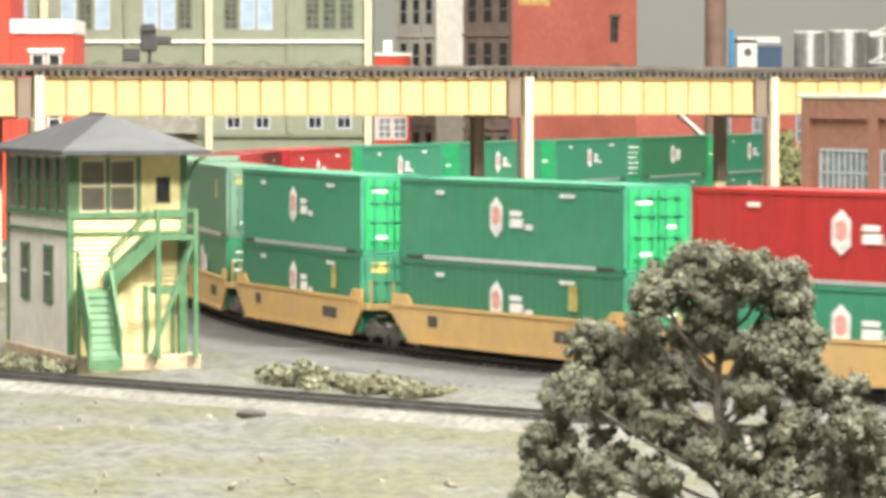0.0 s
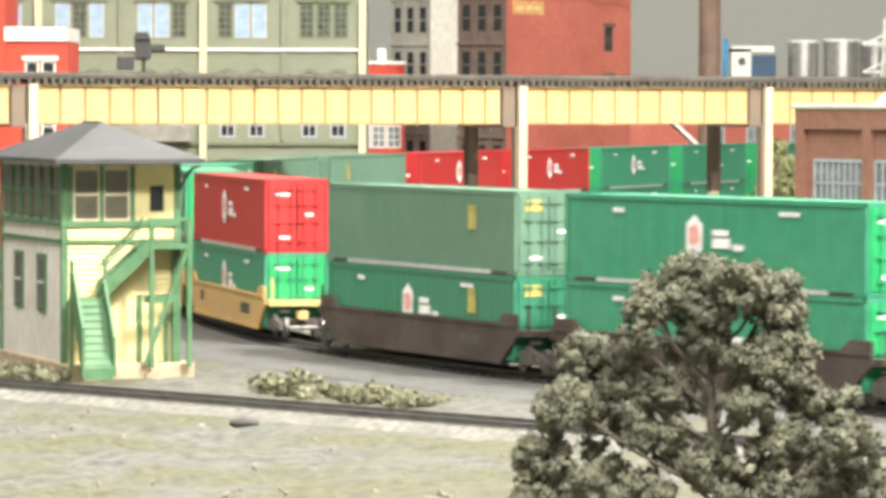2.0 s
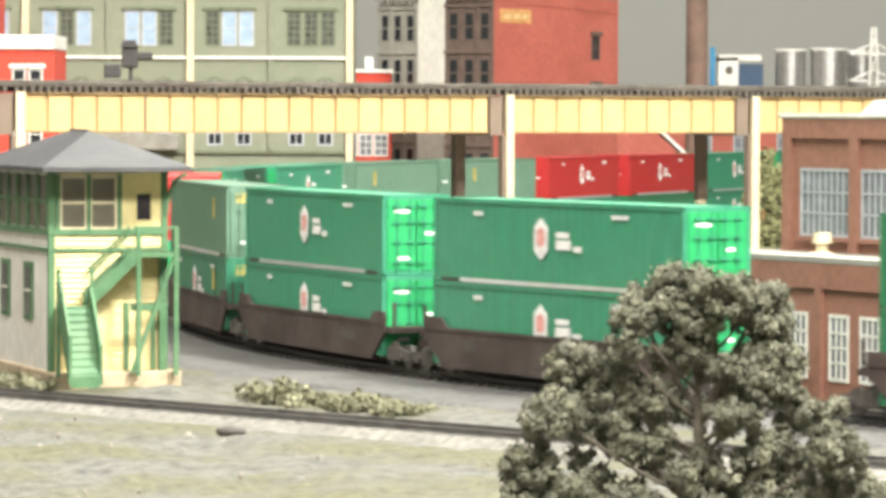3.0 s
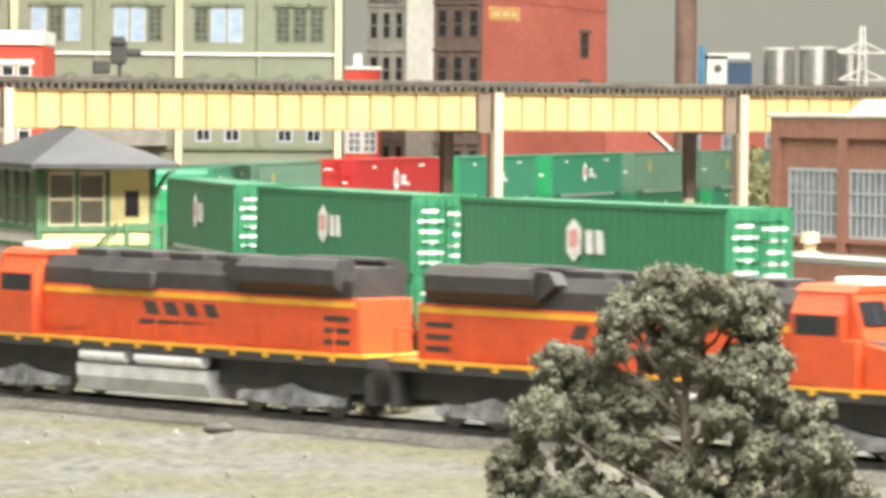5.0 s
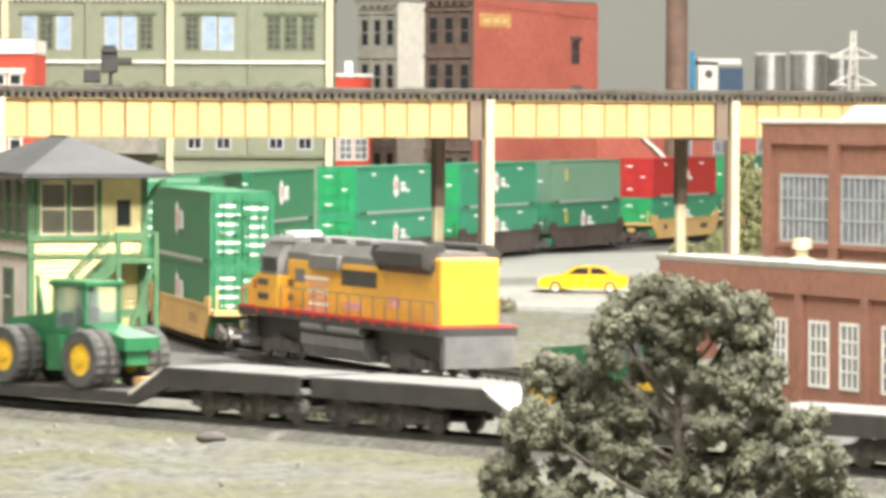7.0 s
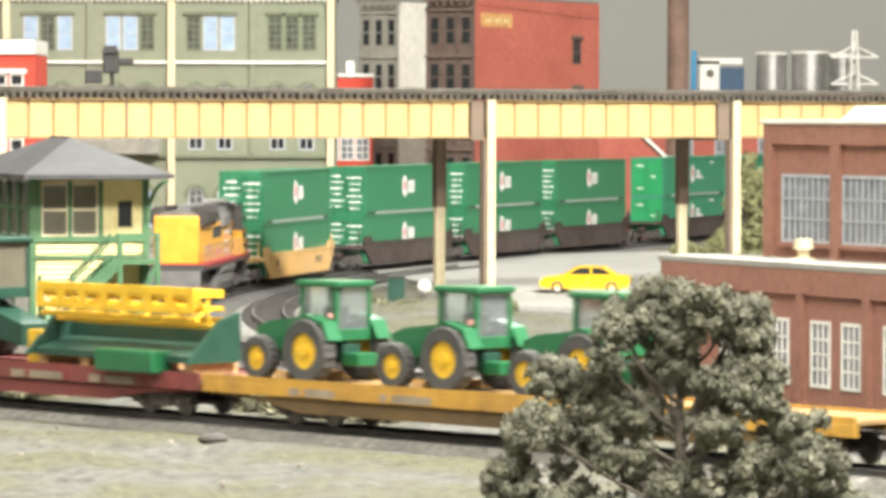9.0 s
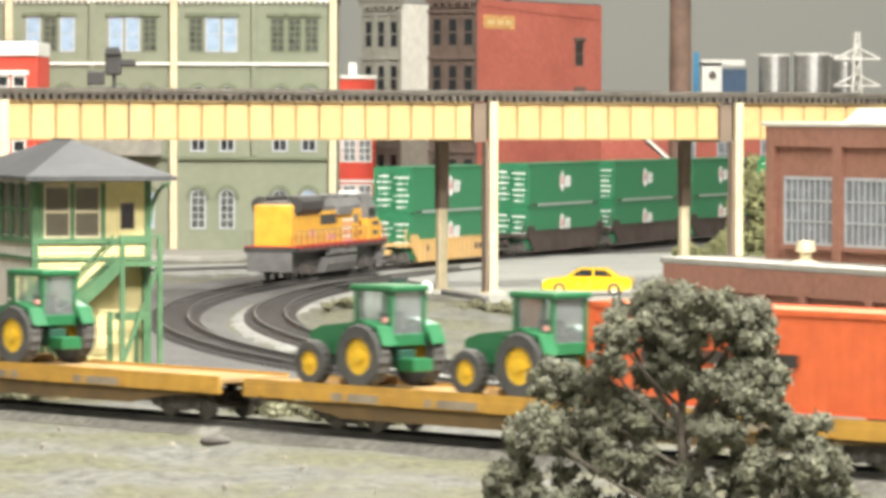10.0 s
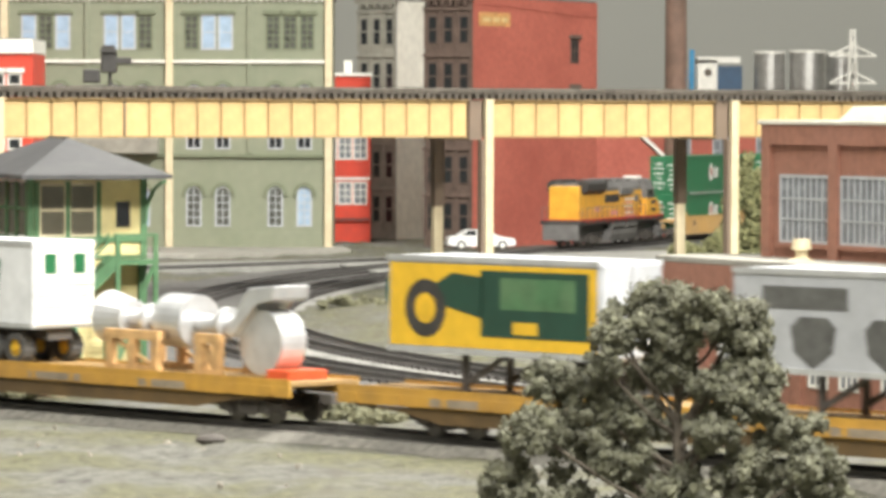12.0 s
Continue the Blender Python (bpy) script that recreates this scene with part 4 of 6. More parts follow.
ride(at1, 41.4, 0.64)
ride(at2, 65.9, 0.64)
on_near(flat_car(REDCAR, "oxide-red flat car carrying a combine and its header", 18.6), 90.0)
yf = flat_car(FLATYELLOW, "long weathered yellow flat car", 26.3)
on_near(yf, 112.6)
for u in (140.0, 168.4, 196.8):
    f = copy_thing(yf, Matrix())
    on_near(f, u)
t0 = tractor()
for i, u in enumerate((104.0, 110.0, 115.5, 131.9, 138.6)):
    o = t0 if i == 0 else copy_thing(t0, Matrix())
    ride(o, u, DECK)


def combine():
    c = thing("combine_harvester", "dark green combine harvester without its header on a flat car", "combine", "")
    part("grain_tank", P([(-5.0, 1.9), (-5.0, 3.7), (-4.7, 3.9), (0.4, 3.9), (0.5, 3.0), (0.5, 1.9), (-3.6, 1.5)], -1.35, 1.35), TR_DARK, c)
    part("stripe", B(-4.9, 0.45, -1.37, 1.37, 2.05, 2.13), TR_GREEN, c)
    part("tank_cover", B(-3.2, 0.2, -1.1, 1.1, 3.88, 4.12, 0.06), TR_DARK, c)
    part("side_band", B(0.1, 0.38, -1.38, 1.38, 2.2, 3.3), LOGO_YELLOW, c, "yellow vertical band")
    for s in (-1, 1):
        # lighter green strip stands for the highlight along the body ridge
        part("ridge_highlight", B(-4.9, 0.05, min(s * 1.35, s * 1.385), max(s * 1.35, s * 1.385), 2.95, 3.05), TR_GREEN, c)
        part("lower_shield", P([(-4.4, 1.62), (-3.6, 1.2), (0.3, 1.5), (0.3, 1.9), (-4.6, 1.9)], s * 1.2 - 0.08, s * 1.2 + 0.08), TR_DARK, c)
    for s in (-1, 1):
        part("handrail", Cy((-4.6, s * 1.36, 3.75), (0.2, s * 1.36, 3.75), 0.06, seg=8), ALU, c)
    part("chassis", B(-4.0, 0.6, -0.9, 0.9, 0.9, 1.9, 0.05), BLACK, c)
    cab(c, 0.55, 2.1, 0.9, 2.0, 3.8, TR_DARK, TOWERPANE)
    part("feeder_house", P([(0.6, 1.0), (0.6, 2.0), (3.6, 1.2), (3.6, 0.5)], -0.6, 0.6), TR_DARK, c)
    part("unloading_auger", Cy((-4.6, 1.4, 3.4), (0.4, 1.45, 3.2), 0.16, seg=10), TR_GREEN, c)
    part("rear_hood", P([(-6.0, 1.7), (-5.9, 3.0), (-5.0, 3.6), (-5.0, 1.7)], -1.2, 1.2), TR_DARK, c)
    for s in (-1, 1):
        wheel(c, 0.0, s * 1.3, 0.92, 0.92, 0.6)
        wheel(c, -3.3, s * 1.05, 0.62, 0.62, 0.4)
    return c


def header():
    c = thing("harvester_header", "yellow reel and green grain header on wooden blocks", "harvester header", "")
    part("trough", P([(-1.35, 0.35), (-1.35, 0.55), (0.1, 0.9), (0.25, 1.3), (0.5, 1.3), (0.5, 0.35)], -3.9, 3.9), TR_DARK, c)
    bm = bmesh.new()
    for k in range(5):
        a = 2 * math.pi * k / 5
        cy, cz = 0.55 * math.cos(a), 0.55 * math.sin(a)
        cyl(bm, (-0.6 + cy, -3.8, 2.0 + cz), (-0.6 + cy, 3.8, 2.0 + cz), 0.09, seg=6)
    for y in np.linspace(-3.7, 3.7, 7):
        for k in range(5):
            a = 2 * math.pi * k / 5
            cyl(bm, (-0.6, y, 2.0), (-0.6 + 0.55 * math.cos(a), y, 2.0 + 0.55 * math.sin(a)), 0.06, seg=6)
    cyl(bm, (-0.6, -3.8, 2.0), (-0.6, 3.8, 2.0), 0.14, seg=8)
    part("reel", bm, TR_YELLOW, c, "yellow pickup reel")
    part("back_panel", B(0.42, 0.52, -3.9, 3.9, 1.3, 1.7), TR_YELLOW, c)
    for s in (-1, 1):
        part("divider", P([(-1.6, 0.35), (0.5, 0.35), (0.5, 1.9), (-0.4, 1.6)], s * 3.95 - 0.1, s * 3.95 + 0.1), TR_DARK, c)
    for y in (-3.6, -1, 1.5, 3.6):
        part("block", B(-1.2, 0.6, y - 0.2, y + 0.2, 0, 0.36), WOOD, c, "pale wooden block")
    bm = bmesh.new()
    for x in (-1.15, -0.05):
        box(bm, x - 0.08, x + 0.08, -3.8, 3.8, 2.35, 2.6)
    for y in np.linspace(-3.7, 3.7, 7):
        box(bm, -1.15, -0.05, y - 0.1, y + 0.1, 2.36, 2.58)
    part("reel_frame", bm, TR_YELLOW, c)
    bm = B(-1.26, -1.18, -3.85, 3.85, 2.42, 2.68, 0.02)
    box(bm, -1.26, -1.18, -3.85, 3.85, 1.86, 2.04, 0.02)
    for y in np.linspace(-3.7, 3.7, 8):
        box(bm, -1.255, -1.185, y - 0.17, y + 0.17, 2.03, 2.43)
    part("reel_face", bm, TR_YELLOW, c)
    part("gear_case", B(-1.9, -1.0, -2.6, 0.2, 0.0, 0.7, 0.08), TR_GREEN, c)
    part("shipping_crate", B(-1.0, 0.0, 3.9, 4.6, 0.0, 1.1, 0.02), TR_YELLOW, c)
    return c


cb = combine()
MOVERS.append((cb, [(t, Matrix.Translation((0, 0, DECK * S)) @ m @ pose(0, 0, 0, 0, 0, 180)) for t, m in near_rows(86.0)]))
hd = header()
MOVERS.append((hd, [(t, Matrix.Translation((0, 0, DECK * S)) @ m @ pose(0, 0, 0, 0, 0, -90)) for t, m in near_rows(95.0)]))


def orange_box():
    c = container(ORANGEBOX, "plain orange container lettered in dark bars on a yellow flat car", 12.1, doors=True, logo=False)
    bm = bmesh.new()
    for s in (-1, 1):
        y0, y1 = s * 1.30, s * 1.32
        cyl(bm, (3.6, y0, 1.55), (3.6, y1, 1.55), 0.42, seg=16)
        for x, ww in ((1.9, 0.35), (1.1, 0.4), (0.2, 0.4), (-0.8, 0.5), (-1.5, 0.3)):
            box(bm, x * s - ww, x * s + ww, min(y0, y1), max(y0, y1), 1.35, 1.7)
    part("lettering", bm, LOGO_DARK, c, "dark illegible lettering and a round emblem")
    return c


ride(orange_box(), 147.35, DECK)


def shield(x, z, w, h):
    return [(x - w, z + h * 0.6), (x - w * 0.6, z + h), (x + w * 0.6, z + h), (x + w, z + h * 0.6), (x + w * 0.85, z - h * 0.35), (x, z - h), (x - w * 0.85, z - h * 0.35)]


def trailer(material, label, length, style):
    """A highway trailer; its doors are at the -x end."""
    c = thing("semi_trailer", label, "trailer", "trailers on flat cars")
    l = length / 2
    z0, z1 = 1.15, 3.95
    part("body", B(-l, l, -1.27, 1.27, z0, z1, 0.05), material, c)
    bm = bmesh.new()
    for s in (-1, 1):
        box(bm, -l, l, min(s * 1.26, s * 1.31), max(s * 1.26, s * 1.31), z1 - 0.14, z1 + 0.02)
        box(bm, -l, l, min(s * 1.26, s * 1.31), max(s * 1.26, s * 1.31), z0, z0 + 0.16)
    part("side_rail", bm, ALU, c)
    for s in (-1, 1):
        d = part("rear_door", B(-l - 0.05, -l + 0.02, min(s * 0.02, s * 1.2), max(s * 0.02, s * 1.2), z0 + 0.1, z1 - 0.1, 0.02), TRIM_WHITE if style != "gold" else GREYBOX, c)
        if style == "deere":
            part("door_window", B(-l - 0.07, -l - 0.04, s * 0.6 - 0.25, s * 0.6 + 0.25, 2.9, 3.55), TR_GREEN, d, "green printed door panel")
        bm = bmesh.new()
        for z in (1.5, 1.85, 2.2, 2.55):
            box(bm, -l - 0.09, -l - 0.04, s * 0.6 - 0.5, s * 0.6 + 0.5, z, z + 0.16)
        part("door_ribs", bm, TRIM_WHITE, d)
    part("running_gear", B(-l + 0.2, -l + 3.4, -0.5, 0.5, 0.75, 1.15), GRIME, c)
    for s in (-1, 1):
        part("landing_leg", B(l - 3.0, l - 2.8, s * 0.9 - 0.07, s * 0.9 + 0.07, 0.0, 1.15), GRIME if style != "deere" else REDBOX, c)
        part("leg_brace", P([(l - 2.8, 0.1), (l - 2.8, 0.3), (l - 4.4, 1.15), (l - 4.7, 1.15)], s * 0.9 - 0.05, s * 0.9 + 0.05), GRIME if style != "deere" else REDBOX, c)
    for x in ((-l + 1.0, -l + 2.2) if length > 10 else (-l + 1.2,)):
        for s in (-1, 1):
            wheel(c, x, s * 1.0, 0.5, 0.5, 0.5, TR_YELLOW if style == "deere" else GREYTRUCK)
    for s in (-1, 1):
        y0, y1, y2 = s * 1.272, s * 1.285, s * 1.298
        if style == "deere":
            sx = -l + 3.0
            part("shield", P(shield(sx, 2.55, 1.35, 1.2), min(y0, y1), max(y0, y1)), TR_GREEN, c, "green shield emblem")
            bm = P([(sx - 0.7, 2.7), (sx - 0.5, 3.1), (sx, 2.8), (sx + 0.5, 3.25), (sx + 0.2, 2.6), (sx - 0.1, 2.3)], min(y1, y2), max(y1, y2))
            prism(bm, [(sx - 0.9, 1.9), (sx + 0.8, 2.2), (sx + 0.8, 2.35), (sx - 0.9, 2.05)], min(y1, y2), max(y1, y2))
            part("shield_figure", bm, LOGO_YELLOW, c)
            bm = bmesh.new()
            for x, ww in ((5.9, 0.3), (4.9, 0.5), (3.6, 0.6), (2.3, 0.5), (1.0, 0.6), (-0.2, 0.4)):
                box(bm, x - ww, x + ww, min(y0, y1), max(y0, y1), 2.55, 2.8)
            for x, ww in ((3.3, 0.5), (2.2, 0.4), (1.2, 0.4)):
                box(bm, x - ww, x + ww, min(y0, y1), max(y0, y1), 2.05, 2.25)
            part("lettering", bm, GREYBOX, c, "faint grey illegible lettering")
        elif style == "gold":
            part("yellow_panel", B(-l + 0.1, l - 0.1, min(y0, y1), max(y0, y1), z0 + 0.2, z1 - 0.2), TR_YELLOW, c)
            bm = B(-l + 0.4, 0.4, min(y1, y2), max(y1, y2), 1.7, 3.6)
            prism(bm, [(0.3, 2.2), (2.2, 2.6), (2.6, 3.0), (1.6, 3.5), (0.3, 3.4)], min(y1, y2), max(y1, y2))
            part("printed_tractor", bm, TR_DARK, c, "printed green tractor silhouette")
            bm = ring(bmesh.new(), 2.7, (y1 + y2) / 2, 2.45, 0.45, 0.85, 0.02)
            part("printed_wheel", bm, BLACK, c)
            part("printed_hub", Cy((2.7, y1, 2.45), (2.7, y2, 2.45), 0.3), TR_YELLOW, c)
            part("printed_patch", B(-1.9, -0.9, min(y2, y2 + s * 0.01), max(y2, y2 + s * 0.01), 1.8, 2.15), TR_YELLOW, c)
            part("printed_cab", B(-l + 0.9, -0.4, min(y2, y2 + s * 0.008), max(y2, y2 + s * 0.008), 2.5, 3.4), TOWER_GREEN, c)
        else:
            bm = bmesh.new()
            box(bm, 0.2, 3.2, min(y0, y1), max(y0, y1), 2.9, 3.5)
            prism(bm, shield(1.4, 2.0, 0.8, 0.7), min(y0, y1), max(y0, y1))
            prism(bm, shield(-1.2, 2.0, 0.8, 0.7), min(y0, y1), max(y0, y1))
            part("lettering", bm, DECALGREY, c, "grey emblems and illegible lettering")
    return c


ride(trailer(WHITEBOX, "white highway trailer with a green shield emblem", 13.6, "deere"), 162.3, DECK)
ride(trailer(GREYBOX, "short trailer with a yellow panel and printed green tractor", 8.6, "gold"), 190.0, DECK)
ride(trailer(GREYBOX, "short grey trailer with dark emblems", 8.6, "grey"), 203.6, DECK)


def machine_parts():
    c = thing("machine_load", "shiny silver machine shaft braced with wooden cradles", "machinery", "")
    part("shaft", Cy((3.9, 0, 1.6), (-3.2, 0, 1.5), 0.3, seg=20), ALU, c)
    for x0, x1, ra, rb in ((4.4, 3.3, 0.85, 0.6), (1.4, 0.1, 0.85, 0.85), (2.5, 2.3, 0.5, 0.5), (-1.1, -1.3, 0.5, 0.5)):
        part("collar", Cy((x0, 0, 1.6), (x1, 0, 1.58), ra, rb, seg=24), ALU, c)
    part("flange", Cy((-3.3, -0.5, 1.1), (-3.3, 0.5, 1.1), 1.0, seg=28), ALU, c)
    bm = P([(-2.3, 1.2), (-1.9, 1.3), (-3.0, 2.75), (-4.2, 2.85), (-4.1, 2.4), (-3.3, 2.3)], -0.75, 0.75)
    bmesh.ops.bevel(bm, geom=list(bm.edges), offset=0.06, segments=2, affect="EDGES", profile=0.5)
    part("bracket", bm, ALU, c)
    for x0, x1 in ((1.0, 3.2), (-1.9, -1.1)):
        for y in (-1.0, 1.0):
            for x in ((x0, (x0 + x1) / 2, x1) if x1 > 0 else (x0, x1)):
                part("cradle_post", B(x - 0.16, x + 0.16, y - 0.12, y + 0.12, 0.2, 1.0), WOOD, c, "fresh wooden cradle post")
            part("cradle_beam", B(x0 - 0.2, x1 + 0.2, y - 0.13, y + 0.13, 1.0, 1.3), WOOD, c)
            part("cradle_sill", B(x0 - 0.2, x1 + 0.2, y - 0.13, y + 0.13, 0.0, 0.2), WOOD, c)
            part("cradle_brace", P([(x0, 0.2), (x0 + 0.25, 0.2), (x1, 1.0), (x1 - 0.25, 1.0)], y - 0.06, y + 0.06), WOOD, c)
    part("red_block", B(-4.9, -3.9, -0.8, 0.8, 0, 0.3, 0.03), LOCO_ORANGE, c)
    return c


ride(machine_parts(), 175.9, DECK)


# ---- the viaduct ----
BENTS = [(-46.5, 204.5), (-20.4, 217.6), (4.2, 230.6), (17.8, 239.0), (31.5, 247.5), (46, 256.5)]


def viaduct():
    v = thing("viaduct", "elevated railway with cream plate girders, dark timber deck and steel posts", "viaduct", kind="structure")
    for k, ((xa, ya), (xb, yb)) in enumerate(zip(BENTS, BENTS[1:])):
        d = Vector((xb - xa, yb - ya, 0))
        L = d.length
        rz = math.degrees(math.atan2(d.y, d.x))
        m = pose(xa * S, ya * S, 0, 0, 0, rz)
        n = {0: 19, 1: 20, 2: 10, 3: 10, 4: 10}[k]
        short = 0.3 if k == 1 else 0.0
        a, b = 0.42, L - 0.95
        st = (b - a) / (n - short)
        # web a darker brown than the panels, so it shows as lines between them
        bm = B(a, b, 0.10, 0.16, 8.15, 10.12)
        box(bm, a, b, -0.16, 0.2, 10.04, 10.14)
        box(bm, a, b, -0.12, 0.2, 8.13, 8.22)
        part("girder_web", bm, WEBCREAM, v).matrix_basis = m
        pan = None
        for i in range(n):
            x0 = a + i * st
            if short and i == 5:
                part("splice", B(x0 - 0.04, x0 + 0.04, -0.05, 0.12, 8.16, 10.06), BROWN_AND_SHADE, v, "dark girder splice").matrix_basis = m
            if short and i == n - 1:
                part("panel", B(0.05, st * (1 - short) - 0.05, 0.0, 0.10, 8.2, 10.06, 0.03), CREAM, v).matrix_basis = m @ pose(x0 * S, 0, 0)
            elif pan is None:
                pan = part("panel", B(0.065, st - 0.065, 0.0, 0.10, 8.2, 10.06, 0.03), CREAM, v)
                pan.matrix_basis = m @ pose(x0 * S, 0, 0)
            else:
                o = new("panel", pan.data)
                o.parent = v
                o.matrix_basis = m @ pose(x0 * S, 0, 0)
        part("rear_girder", B(0, L, 3.6, 3.75, 8.15, 10.12), BROWN_AND_SHADE, v).matrix_basis = m
        part("deck", B(-0.2, L + 0.2, -0.35, 4.1, 10.42, 10.55), TIMBER, v).matrix_basis = m
        part("guard_timber", B(-0.2, L + 0.2, -0.42, -0.25, 10.55, 10.72), TIMBER, v).matrix_basis = m
        for y0 in (0.9, 2.45):
            part("deck_rail", B(-0.2, L + 0.2, y0, y0 + 0.15, 10.55, 10.75), RAIL, v).matrix_basis = m
        tie = None
        for i in range(int(L / 0.42)):
            if tie is None:
                tie = part("deck_tie", B(-0.1, 0.1, -0.3, 4.2, 10.16, 10.42), TIMBER, v)
                tie.matrix_basis = m
            else:
                o = new("deck_tie", tie.data)
                o.parent = v
                o.matrix_basis = m @ pose(i * 0.42 * S, random.uniform(-0.06, 0.06) * S, 0)
    for (x, y), (xb, yb) in zip(BENTS[1:5], BENTS[2:]):
        rz = math.degrees(math.atan2(yb - y, xb - x))
        m = pose(x * S, y * S, 0, 0, 0, rz)
        bm = B(-0.1, 0.38, -0.42, -0.30, -0.3, 10.15)
        box(bm, -0.1, -0.02, -0.46, -0.24, -0.3, 10.15)
        box(bm, 0.30, 0.38, -0.46, -0.24, -0.3, 10.15)
        box(bm, 0.08, 0.18, -0.3, 0.05, -0.3, 10.0)
        box(bm, -0.35, 0.62, -0.65, 0.1, -0.3, 0.12)
        for z in np.arange(0.6, 10, 1.3):
            box(bm, -0.1, 0.38, -0.45, -0.42, z - 0.08, z + 0.08)
        part("post", bm, CREAM_POST, v).matrix_basis = m
        # brown strip stands for the shaded left side of the cream post
        part("shaded_flange", B(-0.3, -0.11, -0.36, 0.05, -0.3, 8.0), BROWN_AND_SHADE, v, "side flange coloured brown for its shade").matrix_basis = m
        part("bent_cap", B(-0.9, -0.12, -0.1, 4.4, 8.0, 10.1, 0.03), BROWN_AND_SHADE, v).matrix_basis = m
        bm = B(-0.35, 0.2, -0.15, 0.15, -0.3, 4.4)
        box(bm, -0.5, 0.4, -0.3, 0.3, -0.3, 0.1)
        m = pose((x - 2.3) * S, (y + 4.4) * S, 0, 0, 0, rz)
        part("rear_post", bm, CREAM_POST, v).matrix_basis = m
        # upper rear post coloured brown for the shadow of the deck
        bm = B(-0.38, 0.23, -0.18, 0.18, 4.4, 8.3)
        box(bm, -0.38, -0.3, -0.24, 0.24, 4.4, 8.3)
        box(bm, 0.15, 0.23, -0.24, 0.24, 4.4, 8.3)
        part("rear_post_shade", bm, BROWN_AND_SHADE, v, "upper length of the post, coloured brown for the deck shadow").matrix_basis = m
    return v


viaduct()

sig = thing("signal", "dark railway signal head on a short mast over the viaduct", "railway signal", at=(-14.9, 221.8, 10.55))
part("mast", Cy((0, 0, 0), (0, 0, 1.4), 0.1, seg=10), BLACK, sig)
part("head", B(-0.45, 0.35, -0.3, 0.3, 0.85, 2.1, 0.1), BLACK, sig)
part("visor", P([(-0.5, 1.9), (0.4, 1.9), (0.25, 2.25), (-0.35, 2.25)], -0.45, -0.25), BLACK, sig)
part("relay_box", B(-1.35, -0.5, -0.25, 0.25, 0.35, 1.05, 0.08), BLACK, sig)
part("arm", B(0.3, 1.1, -0.15, 0.15, 1.3, 1.65, 0.05), BLACK, sig)
part("platform", B(-1.4, 0.7, -0.4, 0.4, 0.12, 0.24, 0.03), BLACK, sig)

chim = tagged(part("chimney", Cy((23.2, 372, -0.4), (23.2, 372, 38), 0.98, 0.84, seg=28), CHIMNEY, smooth=False), "tall brown factory stack behind the viaduct", "chimney")


# ---- buildings ----
def window(parent, x, z0, z1, w, y=0.0, cols=2, rows=3, pane=None, frame=None, arch=False, hood=None, bar=0.07):
    """A sash window in a wall whose outer face is y; the view side is -y."""
    pane, frame = pane or GLASSDARK, frame or WINFRAME
    t = 0.12
    bm = bmesh.new()
    box(bm, x - w / 2 - t, x + w / 2 + t, y - 0.06, y + 0.05, z0 - t, z0)
    if arch:
        r = w / 2
        prism(bm, [(x + (r + t) * math.cos(a), z1 - r + (r + t) * math.sin(a)) for a in np.linspace(0, math.pi, 9)] + [(x + r * math.cos(a), z1 - r + r * math.sin(a)) for a in np.linspace(math.pi, 0, 9)], y - 0.06, y + 0.05)
        for s in (-1, 1):
            box(bm, x + s * (w / 2 + t / 2) - t / 2, x + s * (w / 2 + t / 2) + t / 2, y - 0.06, y + 0.05, z0, z1 - r)
    else:
        for s in (-1, 1):
            box(bm, x + s * (w / 2 + t / 2) - t / 2, x + s * (w / 2 + t / 2) + t / 2, y - 0.06, y + 0.05, z0, z1)
        box(bm, x - w / 2 - t, x + w / 2 + t, y - 0.06, y + 0.05, z1, z1 + t)
    wn = part("window", bm, frame, parent)
    if arch:
        r = w / 2
        pp = [(x - r, z0), (x + r, z0)] + [(x + r * math.cos(a), z1 - r + r * math.sin(a)) for a in np.linspace(0, math.pi, 9)]
        part("pane", P(pp, y - 0.012, y + 0.03), pane, wn)
    else:
        part("pane", B(x - w / 2, x + w / 2, y - 0.012, y + 0.03, z0, z1), pane, wn)
    bm = bmesh.new()
    for i in range(1, cols):
        xx = x - w / 2 + w * i / cols
        box(bm, xx - bar / 2, xx + bar / 2, y - 0.05, y, z0, z1 - (0.05 if arch else 0))
    for j in range(1, rows):
        zz = z0 + (z1 - z0) * j / rows
        box(bm, x - w / 2, x + w / 2, y - 0.05, y, zz - bar / 2, zz + bar / 2)
    if cols > 1 or rows > 1:
        part("muntins", bm, frame, wn)
    else:
        bm.free()
    if hood:
        bm = bmesh.new()
        if arch:
            r = w / 2 + t
            prism(bm, [(x + (r + 0.28) * math.cos(a), z1 - w / 2 + (r + 0.28) * math.sin(a)) for a in np.linspace(-0.2, math.pi + 0.2, 11)] + [(x + r * math.cos(a), z1 - w / 2 + r * math.sin(a)) for a in np.linspace(math.pi + 0.2, -0.2, 11)], y - 0.2, y + 0.02)
        else:
            box(bm, x - w / 2 - 0.3, x + w / 2 + 0.3, y - 0.22, y + 0.02, z1 + t, z1 + t + 0.3, 0.04)
        part("hood", bm, hood, wn)
    return wn


